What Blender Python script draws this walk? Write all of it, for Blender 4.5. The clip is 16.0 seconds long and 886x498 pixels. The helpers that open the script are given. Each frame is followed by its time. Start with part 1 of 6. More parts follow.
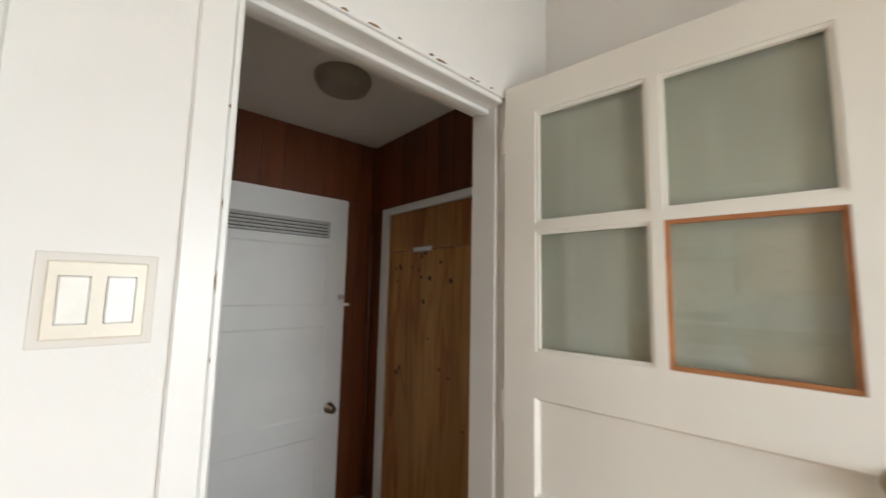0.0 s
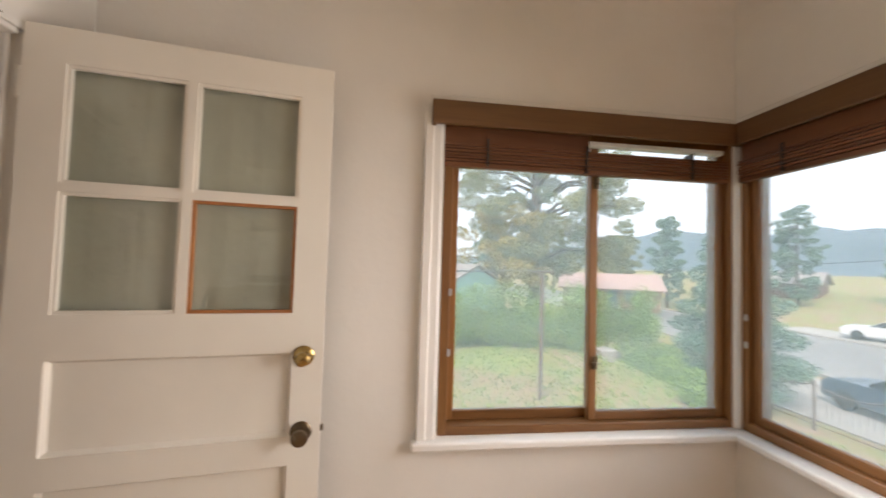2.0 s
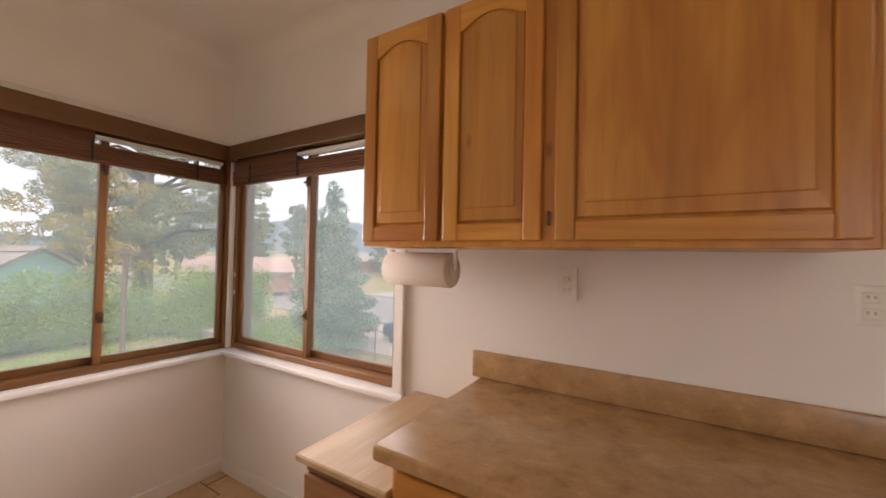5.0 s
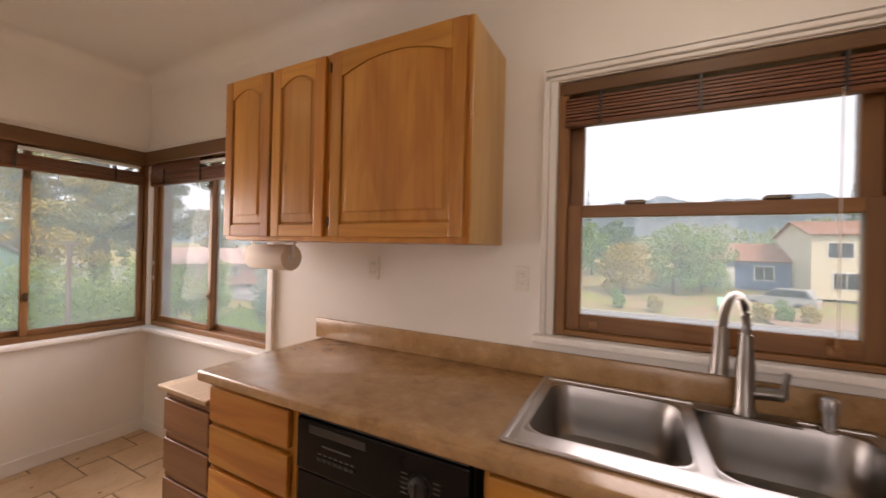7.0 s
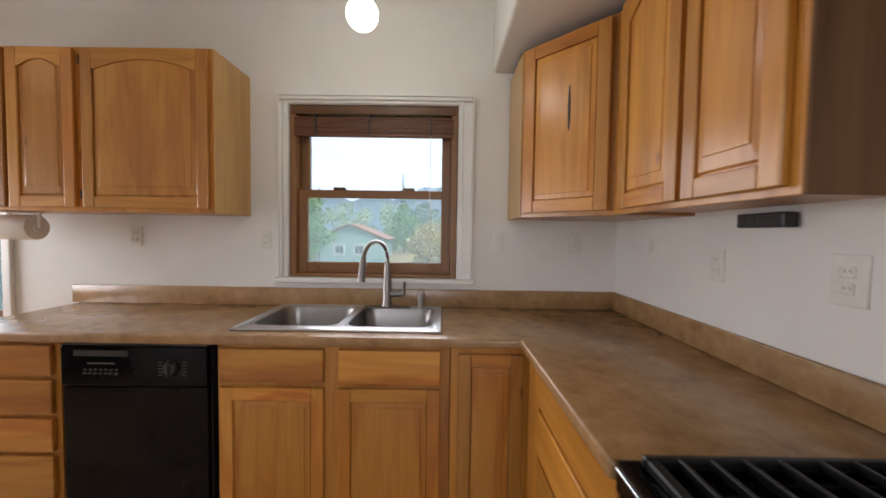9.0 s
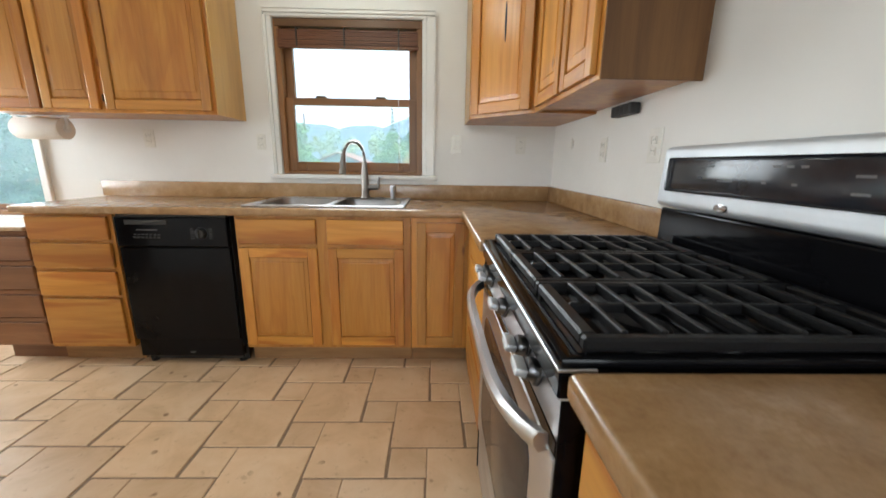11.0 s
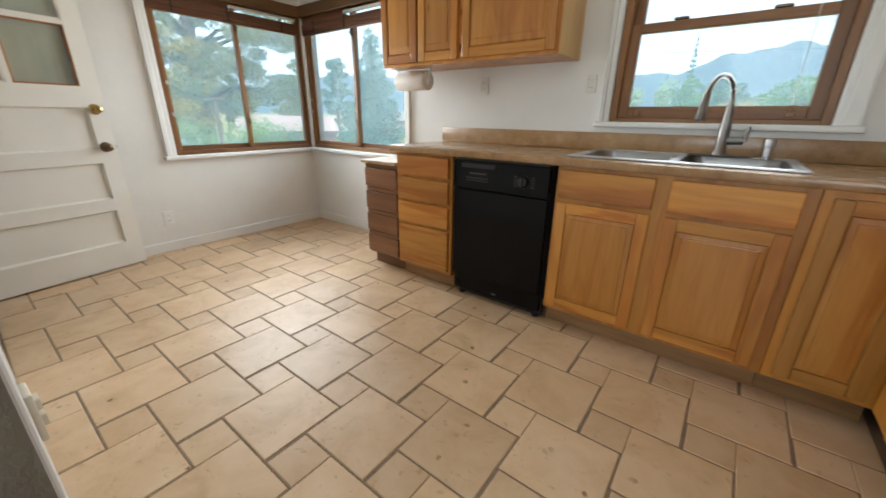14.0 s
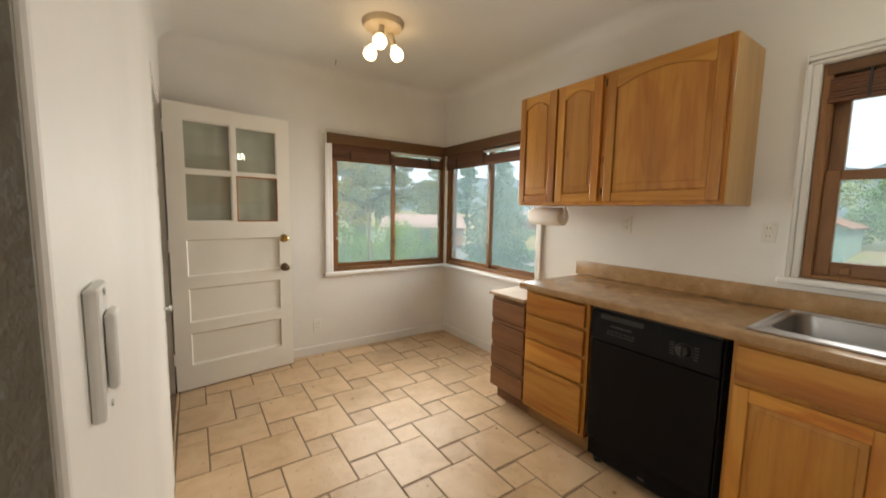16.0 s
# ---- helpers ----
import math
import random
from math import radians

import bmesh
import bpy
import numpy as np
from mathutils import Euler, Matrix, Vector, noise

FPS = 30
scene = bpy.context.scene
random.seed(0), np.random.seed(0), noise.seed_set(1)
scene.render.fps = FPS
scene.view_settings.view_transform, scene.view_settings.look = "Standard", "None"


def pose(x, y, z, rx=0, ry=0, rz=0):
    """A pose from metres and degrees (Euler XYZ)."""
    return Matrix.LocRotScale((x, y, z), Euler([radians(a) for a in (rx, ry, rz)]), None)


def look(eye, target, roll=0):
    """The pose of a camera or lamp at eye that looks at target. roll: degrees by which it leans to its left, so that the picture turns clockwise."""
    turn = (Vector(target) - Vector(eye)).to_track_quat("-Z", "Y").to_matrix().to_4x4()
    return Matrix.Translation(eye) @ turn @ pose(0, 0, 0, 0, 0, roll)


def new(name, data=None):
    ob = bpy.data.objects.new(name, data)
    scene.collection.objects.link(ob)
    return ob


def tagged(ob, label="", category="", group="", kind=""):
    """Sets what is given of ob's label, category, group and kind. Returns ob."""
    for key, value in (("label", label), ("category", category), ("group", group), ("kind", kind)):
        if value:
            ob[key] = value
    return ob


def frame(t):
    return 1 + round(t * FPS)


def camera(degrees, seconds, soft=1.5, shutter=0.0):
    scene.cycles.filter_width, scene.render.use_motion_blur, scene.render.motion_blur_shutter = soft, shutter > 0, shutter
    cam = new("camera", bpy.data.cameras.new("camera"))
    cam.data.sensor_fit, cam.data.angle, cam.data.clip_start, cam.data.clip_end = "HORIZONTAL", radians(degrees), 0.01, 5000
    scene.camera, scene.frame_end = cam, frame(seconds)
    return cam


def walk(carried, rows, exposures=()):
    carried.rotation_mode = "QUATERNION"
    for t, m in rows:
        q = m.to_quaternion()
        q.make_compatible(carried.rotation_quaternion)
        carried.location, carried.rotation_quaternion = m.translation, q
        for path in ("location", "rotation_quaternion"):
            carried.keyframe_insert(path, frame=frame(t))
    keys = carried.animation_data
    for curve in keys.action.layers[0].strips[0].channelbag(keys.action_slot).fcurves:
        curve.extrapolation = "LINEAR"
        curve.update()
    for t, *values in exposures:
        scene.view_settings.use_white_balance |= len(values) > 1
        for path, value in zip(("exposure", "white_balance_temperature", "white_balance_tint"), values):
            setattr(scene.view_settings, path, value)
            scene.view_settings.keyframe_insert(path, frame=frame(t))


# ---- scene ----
cam = camera(100.1, 16.0, soft=1.6, shutter=0.4)
PATH = [
    (0, (-0.027, 0.038, 1.443), (1.282, 1.537, 1.646), 1.2),
    (0.5, (-0.132, -0.049, 1.43), (1.529, 1.059, 1.551), 1.4),
    (1, (-0.19, -0.123, 1.424), (1.716, 0.476, 1.523), 1.6),
    (1.5, (-0.221, -0.204, 1.438), (1.771, -0.044, 1.515), 1.7),
    (2, (-0.284, -0.28, 1.438), (1.699, -0.531, 1.519), 1.7),
    (2.5, (-0.366, -0.322, 1.453), (1.515, -0.996, 1.535), 1.7),
    (3, (-0.499, -0.346, 1.471), (1.207, -1.388, 1.552), 1.8),
    (3.5, (-0.733, -0.356, 1.423), (0.738, -1.706, 1.537), 1.2),
    (4, (-0.934, -0.336, 1.39), (0.316, -1.894, 1.485), 1.2),
    (4.5, (-1.102, -0.38, 1.392), (-0.008, -2.053, 1.457), 1.1),
    (7, (-2.123, -0.266, 1.405), (-1.204, -2.043, 1.406), 1.4),
    (7.5, (-2.343, -0.13, 1.411), (-1.687, -2.02, 1.396), 1.1),
    (8, (-2.511, 0.006, 1.384), (-2.097, -1.951, 1.365), 0.9),
    (8.5, (-2.627, 0.173, 1.361), (-2.428, -1.817, 1.319), 0.8),
    (9, (-2.727, 0.37, 1.344), (-2.723, -1.628, 1.26), 0.8),
    (11.5, (-2.896, 0.907, 1.117), (-2.941, -1.016, 0.572), 0.9),
    (12, (-2.807, 0.875, 1.084), (-2.564, -1.01, 0.461), 0.9),
    (12.5, (-2.711, 0.835, 1.082), (-2.157, -0.969, 0.419), 0.8),
    (13, (-2.644, 0.789, 1.086), (-1.844, -0.915, 0.41), 0.7),
    (13.5, (-2.567, 0.746, 1.086), (-1.596, -0.868, 0.412), 0.7),
    (14, (-2.485, 0.703, 1.107), (-1.346, -0.796, 0.432), 0.7),
    (14.5, (-2.414, 0.659, 1.145), (-1.091, -0.682, 0.471), 0.7),
    (15, (-2.36, 0.65, 1.207), (-0.896, -0.562, 0.582), 0.7),
    (15.5, (-2.352, 0.651, 1.301), (-0.767, -0.491, 0.874), 0.9),
    (16, (-2.343, 0.649, 1.37), (-0.696, -0.467, 1.168), 1.0),
]
TONES = [
    (0, 0.24, 6168, 9.4),
    (1, 0.14, 6708, 12.3),
    (2, -0.15, 7262, 20.1),
    (3, -0.83, 7370, 23.4),
    (4, -0.61, 7606, 29.2),
    (4.5, -0.47, 7910, 30.2),
    (7, -0.32, 7987, 31.3),
    (8, -0.51, 8293, 34.4),
    (8.5, -0.42, 7750, 33.0),
    (9, -0.22, 6450, 18.0),
    (11.5, 0.43, 6108, 7.6),
    (12, 0.34, 6022, 6.8),
    (13, 0.03, 6008, 5.1),
    (14, 0.00, 6080, 6.8),
    (15, -0.12, 6332, 7.2),
    (15.5, -0.06, 6959, 8.9),
    (16, -0.23, 7288, 10.8),
]
walk(cam, [(t, look(eye, target, roll)) for t, eye, target, roll in PATH], TONES)

# ---- light, world, exposure ----
SKY, SUN = 0.14, 5.0
DAY_E, DAY_S, DAY_K, FILL_B, FILL_H = 20.5, 16, 5.5, 21.5, 0.22
BULB_E, GLOBE_E = 8, 24
def make_world():
    w = bpy.data.worlds.new("sky")
    scene.world = w
    w.use_nodes = True
    nt = w.node_tree
    n, l = nt.nodes, nt.links
    n.clear()
    out = n.new("ShaderNodeOutputWorld")
    bg = n.new("ShaderNodeBackground")
    sky = n.new("ShaderNodeTexSky")
    sky.sky_type = "NISHITA"
    sky.sun_disc = False
    sky.sun_elevation, sky.sun_rotation = radians(49), radians(-49)
    sky.air_density, sky.dust_density = 1.0, 3.0
    tc = n.new("ShaderNodeTexCoord")
    mp = n.new("ShaderNodeMapping")
    mp.inputs["Scale"].default_value = (1.6, 1.6, 4.5)
    no = n.new("ShaderNodeTexNoise")
    no.inputs["Scale"].default_value, no.inputs["Detail"].default_value = 1.6, 5
    ramp = n.new("ShaderNodeValToRGB")
    ramp.color_ramp.elements[0].position, ramp.color_ramp.elements[1].position = 0.34, 0.6
    ramp.color_ramp.elements[0].color = (0.84, 0.84, 0.84, 1)
    mix = n.new("ShaderNodeMix")
    mix.data_type = "RGBA"
    mix.inputs[7].default_value = (11.4, 13.6, 16.0, 1)
    hs = n.new("ShaderNodeHueSaturation")
    hs.inputs["Saturation"].default_value = 0.6
    hs.inputs["Value"].default_value = 1.5
    l.new(tc.outputs["Generated"], mp.inputs["Vector"])
    l.new(mp.outputs[0], no.inputs["Vector"])
    l.new(no.outputs["Fac"], ramp.inputs[0])
    l.new(ramp.outputs[0], mix.inputs[0])
    l.new(sky.outputs[0], hs.inputs["Color"])
    l.new(hs.outputs[0], mix.inputs[6])
    l.new(mix.outputs[2], bg.inputs[0])
    bg.inputs[1].default_value = SKY
    l.new(bg.outputs[0], out.inputs[0])
    sun = bpy.data.lights.new("sun", "SUN")
    sun.energy, sun.angle, sun.color = SUN, radians(14), (1.0, 0.95, 0.87)
    so = new("sun", sun)
    so.matrix_world = look((0, 0, 30), (14, -12, 9))
    return so


make_world()


def window_lamp(name, m, w, h, power):
    a = bpy.data.lights.new(name, "AREA")
    a.shape, a.size, a.size_y, a.energy, a.color = "RECTANGLE", w, h, power, (0.97, 0.98, 0.97)
    a.spread = radians(112)
    ob = new(name, a)
    ob.matrix_world = m
    return ob


# daylight of the sky falling in through the window openings
window_lamp("daylight_east", look((1.04, -1.08, 1.36), (0.1, -1.04, 1.17)), 1.15, 0.85, DAY_E)
window_lamp("daylight_south", look((0.43, -1.635, 1.36), (0.4, -0.6, 1.17)), 1.2, 0.85, DAY_S)
window_lamp("daylight_sink", look((-2.325, -1.67, 1.52), (-2.325, -0.6, 1.38)), 0.78, 0.66, DAY_K)
# added fill lamp at an unseen, assumed opening behind the kitchen
window_lamp("fill_room_behind", look((-2.7, 4.3, 1.7), (-2.7, 1.5, 0.8)), 1.8, 1.6, FILL_B)
# warm fill lamp added to brighten the hall, its source unseen
window_lamp("fill_hall", look((-0.62, 1.7, 1.475), (0.9, 1.8, 0.9)), 0.38, 0.5, FILL_H).data.color = (1.0, 0.92, 0.80)

# ---- materials ----
def nodes(name):
    m = bpy.data.materials.new(name)
    m.use_nodes = True
    nt = m.node_tree
    return m, nt.nodes, nt.links, nt.nodes["Principled BSDF"]


def coords(n, l, scale=(1, 1, 1), shift=True):
    tc = n.new("ShaderNodeTexCoord")
    mp = n.new("ShaderNodeMapping")
    mp.inputs["Scale"].default_value = scale
    l.new(tc.outputs["Object"], mp.inputs["Vector"])
    if shift:
        oi = n.new("ShaderNodeObjectInfo")
        mu = n.new("ShaderNodeVectorMath")
        mu.operation = "SCALE"
        mu.inputs[0].default_value = (37.1, 51.7, 23.3)
        l.new(oi.outputs["Random"], mu.inputs["Scale"])
        l.new(mu.outputs[0], mp.inputs["Location"])
    return mp.outputs[0]


def noise_tex(n, l, vec, scale, detail=4, rough=0.55, dist=0.0):
    t = n.new("ShaderNodeTexNoise")
    t.inputs["Scale"].default_value, t.inputs["Detail"].default_value = scale, detail
    t.inputs["Roughness"].default_value, t.inputs["Distortion"].default_value = rough, dist
    l.new(vec, t.inputs["Vector"])
    return t.outputs["Fac"]


def ramp_of(n, l, fac, stops):
    r = n.new("ShaderNodeValToRGB")
    e = r.color_ramp.elements
    e[0].position, e[0].color = stops[0][0], (*stops[0][1], 1)
    e[1].position, e[1].color = stops[-1][0], (*stops[-1][1], 1)
    for p, c in stops[1:-1]:
        x = e.new(p)
        x.color = (*c, 1)
    l.new(fac, r.inputs[0])
    return r.outputs[0]


def mixed(n, l, fac, a, b, mode="MIX"):
    m = n.new("ShaderNodeMix")
    m.data_type, m.blend_type = "RGBA", mode
    for k, v in ((0, fac), (6, a), (7, b)):
        if isinstance(v, (int, float)):
            m.inputs[k].default_value = v
        elif isinstance(v, tuple):
            m.inputs[k].default_value = (*v, 1)
        else:
            l.new(v, m.inputs[k])
    return m.outputs[2]


def bumped(n, l, bsdf, height, strength=0.2, distance=0.002):
    b = n.new("ShaderNodeBump")
    b.inputs["Strength"].default_value, b.inputs["Distance"].default_value = strength, distance
    l.new(height, b.inputs["Height"])
    l.new(b.outputs[0], bsdf.inputs["Normal"])


def rough_between(n, l, bsdf, fac, a, b):
    mr = n.new("ShaderNodeMapRange")
    mr.inputs["To Min"].default_value, mr.inputs["To Max"].default_value = a, b
    l.new(fac, mr.inputs["Value"])
    l.new(mr.outputs[0], bsdf.inputs["Roughness"])


def wood(name, axis, light, mid, dark, rough=(0.28, 0.45), tone=0.28, coat=0.0, knots=True, staves=0.0, figure=0.22, heart=0.0, fine_grain=0.38):
    m, n, l, p = nodes(name)
    s = {"x": (1.2, 14, 14), "y": (14, 1.2, 14), "z": (14, 14, 1.2)}[axis]
    v = coords(n, l, s)
    grain = noise_tex(n, l, v, 1.5, 6, 0.6, 1.4)
    s2 = tuple(k * (4.5 if k > 2 else 1.5) for k in s)
    fine = noise_tex(n, l, coords(n, l, s2), 3.0, 3, 0.7)
    col = ramp_of(n, l, grain, [(0.28, dark), (0.44, mid), (0.68, light)])
    broad = noise_tex(n, l, coords(n, l, tuple(0.35 * k for k in s)), 1.7, 2)
    col = mixed(n, l, 0.55, col, ramp_of(n, l, broad, [(0.3, tuple(0.62 * c for c in mid)), (0.5, mid), (0.72, light)]))
    streak = ramp_of(n, l, fine, [(0.3, (0.62, 0.55, 0.48)), (0.62, (1, 1, 1))])
    col = mixed(n, l, fine_grain, col, streak, "MULTIPLY")
    bands = noise_tex(n, l, coords(n, l, tuple(0.22 * k for k in s)), 1.3, 2, 0.5, 0.3)
    mul = n.new("ShaderNodeMath")
    mul.operation = "MULTIPLY"
    mul.inputs[1].default_value = 48.0
    l.new(bands, mul.inputs[0])
    sn = n.new("ShaderNodeMath")
    sn.operation = "SINE"
    l.new(mul.outputs[0], sn.inputs[0])
    col = mixed(n, l, figure, col, ramp_of(n, l, sn.outputs[0], [(0.0, (1, 1, 1)), (0.55, (0.93, 0.89, 0.84)), (1.0, (0.60, 0.47, 0.36))]), "MULTIPLY")
    if staves:
        cross = {"z": (1.0 / staves, 1.0 / staves, 0), "x": (0, 0, 1.0 / staves), "y": (1.0 / staves, 0, 1.0 / staves)}[axis]
        dot = n.new("ShaderNodeVectorMath")
        dot.operation = "DOT_PRODUCT"
        dot.inputs[1].default_value = cross
        wob = n.new("ShaderNodeMath")
        wob.operation = "ADD"
        l.new(coords(n, l, (1, 1, 1)), dot.inputs[0])
        l.new(dot.outputs["Value"], wob.inputs[0])
        wob.inputs[1].default_value = 0.37
        fl = n.new("ShaderNodeMath")
        fl.operation = "FLOOR"
        l.new(wob.outputs[0], fl.inputs[0])
        wn = n.new("ShaderNodeTexWhiteNoise")
        wn.noise_dimensions = "1D"
        l.new(fl.outputs[0], wn.inputs["W"])
        col = mixed(n, l, 1.0, col, ramp_of(n, l, wn.outputs["Value"], [(0.0, (0.88, 0.83, 0.78)), (0.45, (0.97, 0.95, 0.93)), (1.0, (1.0, 1.0, 1.0))]), "MULTIPLY")
    if heart:
        hs = {"x": (0.9, 6, 6), "y": (6, 0.9, 6), "z": (6, 6, 0.9)}[axis]
        hv = noise_tex(n, l, coords(n, l, hs), 1.0, 3, 0.45, 0.9)
        col = mixed(n, l, heart, col, ramp_of(n, l, hv, [(0.50, (1, 1, 1)), (0.555, (0.80, 0.62, 0.46)), (0.62, (0.70, 0.48, 0.32)), (0.66, (0.86, 0.72, 0.58))]), "MULTIPLY")
    oi = n.new("ShaderNodeObjectInfo")
    tint = ramp_of(n, l, oi.outputs["Random"], [(0.0, (1 - tone,) * 3), (1.0, (1.0, 1.0, 1.0))])
    col = mixed(n, l, 1.0, col, tint, "MULTIPLY")
    if knots:
        vo = n.new("ShaderNodeTexVoronoi")
        ks = {"x": (2.0, 5, 5), "y": (5, 2.0, 5), "z": (5, 5, 2.0)}[axis]
        l.new(coords(n, l, ks), vo.inputs["Vector"])
        vo.inputs["Scale"].default_value = 1.0
        k = ramp_of(n, l, vo.outputs["Distance"], [(0.02, (0.25, 0.12, 0.05)), (0.07, (1, 1, 1))])
        col = mixed(n, l, 0.75, col, k, "MULTIPLY")
    l.new(col, p.inputs["Base Color"])
    rough_between(n, l, p, fine, *rough)
    p.inputs["Coat Weight"].default_value = coat
    p.inputs["Coat Roughness"].default_value = 0.24
    bumped(n, l, p, fine, 0.12, 0.001)
    return m


def paint(name, color, rough=0.5, bump=0.25, bscale=45, stain=0.06, dist=0.003):
    m, n, l, p = nodes(name)
    v = coords(n, l, shift=False)
    a = noise_tex(n, l, v, 1.6, 4)
    lo = tuple(c * (1 - 2.2 * stain) for c in color)
    col = ramp_of(n, l, a, [(0.25, lo), (0.6, color)])
    fine = noise_tex(n, l, v, bscale, 4, 0.6)
    big = noise_tex(n, l, v, bscale * 0.22, 3, 0.5)
    h = mixed(n, l, 0.5, fine, big)
    l.new(col, p.inputs["Base Color"])
    rough_between(n, l, p, fine, rough - 0.06, rough + 0.1)
    bumped(n, l, p, h, bump, dist)
    return m


def plain(name, color, rough=0.5, metal=0.0, var=0.06, bump=0.03, scale=30, spec=0.5):
    m, n, l, p = nodes(name)
    v = coords(n, l)
    a = noise_tex(n, l, v, scale, 4)
    col = ramp_of(n, l, a, [(0.25, tuple(c * (1 - 2 * var) for c in color)), (0.75, tuple(min(1, c * (1 + var)) for c in color))])
    l.new(col, p.inputs["Base Color"])
    p.inputs["Metallic"].default_value = metal
    p.inputs["Specular IOR Level"].default_value = spec
    rough_between(n, l, p, a, max(0.02, rough - 0.06), rough + 0.06)
    if bump:
        bumped(n, l, p, a, bump, 0.002)
    return m


def steel(name, axis, color=(0.60, 0.60, 0.61), rough=0.33):
    m, n, l, p = nodes(name)
    s = {"x": (2, 260, 260), "y": (260, 2, 260), "z": (260, 260, 2)}[axis]
    a = noise_tex(n, l, coords(n, l, s), 1.0, 3)
    b = noise_tex(n, l, coords(n, l), 6, 3)
    l.new(ramp_of(n, l, b, [(0.3, tuple(0.86 * c for c in color)), (0.7, color)]), p.inputs["Base Color"])
    p.inputs["Metallic"].default_value = 1.0
    rough_between(n, l, p, a, rough - 0.07, rough + 0.1)
    bumped(n, l, p, a, 0.05, 0.0005)
    return m


def glass(name, color=(0.97, 0.99, 0.99), rough=0.0, haze=0.0, gloss=0.22):
    m, n, l, p = nodes(name)
    tr = n.new("ShaderNodeBsdfTransparent")
    gl = n.new("ShaderNodeBsdfGlossy")
    gl.inputs["Roughness"].default_value = 0.02 + rough
    gl.inputs["Color"].default_value = (gloss, gloss, gloss, 1)
    tr.inputs["Color"].default_value = (*color, 1)
    lw = n.new("ShaderNodeLayerWeight")
    lw.inputs["Blend"].default_value = 0.5
    pw = n.new("ShaderNodeMath")
    pw.operation = "POWER"
    pw.inputs[1].default_value = 5.0
    l.new(lw.outputs["Facing"], pw.inputs[0])
    fr = n.new("ShaderNodeMapRange")
    fr.inputs["To Min"].default_value, fr.inputs["To Max"].default_value = 0.035, 0.8
    l.new(pw.outputs[0], fr.inputs["Value"])
    mx = n.new("ShaderNodeMixShader")
    l.new(fr.outputs[0], mx.inputs[0])
    l.new(tr.outputs[0], mx.inputs[1])
    l.new(gl.outputs[0], mx.inputs[2])
    last = mx.outputs[0]
    if haze:
        df = n.new("ShaderNodeBsdfTranslucent")
        df.inputs["Color"].default_value = (0.74, 0.92, 1.0, 1)
        m2 = n.new("ShaderNodeMixShader")
        sm = noise_tex(n, l, coords(n, l, (2, 2, 5)), 1.5, 4)
        mr = n.new("ShaderNodeMapRange")
        mr.inputs["From Min"].default_value, mr.inputs["From Max"].default_value = 0.3, 0.7
        mr.inputs["To Min"].default_value, mr.inputs["To Max"].default_value = haze * 0.8, haze * 1.2
        l.new(sm, mr.inputs["Value"])
        l.new(mr.outputs[0], m2.inputs[0])
        l.new(last, m2.inputs[1])
        l.new(df.outputs[0], m2.inputs[2])
        last = m2.outputs[0]
    l.new(last, n["Material Output"].inputs[0])
    return m


def glow(name, color, strength):
    m, n, l, p = nodes(name)
    e = n.new("ShaderNodeEmission")
    e.inputs[0].default_value, e.inputs[1].default_value = (*color, 1), strength
    l.new(e.outputs[0], n["Material Output"].inputs[0])
    return m


def laminate():
    m, n, l, p = nodes("laminate_brown_stone")
    v = coords(n, l, shift=False)
    a = noise_tex(n, l, v, 14, 8, 0.65, 0.2)
    b = noise_tex(n, l, v, 4.5, 5)
    c = noise_tex(n, l, v, 120, 3, 0.7)
    col = ramp_of(n, l, a, [(0.32, (0.22, 0.122, 0.050)), (0.47, (0.35, 0.207, 0.094)), (0.56, (0.385, 0.232, 0.108)), (0.68, (0.50, 0.325, 0.168))])
    col = mixed(n, l, 0.4, col, ramp_of(n, l, b, [(0.35, (0.29, 0.165, 0.073)), (0.65, (0.43, 0.26, 0.125))]))
    col = mixed(n, l, 0.3, col, ramp_of(n, l, c, [(0.3, (0.55, 0.5, 0.45)), (0.6, (1, 1, 1))]), "MULTIPLY")
    l.new(col, p.inputs["Base Color"])
    rough_between(n, l, p, a, 0.2, 0.3)
    bumped(n, l, p, c, 0.05, 0.0006)
    return m


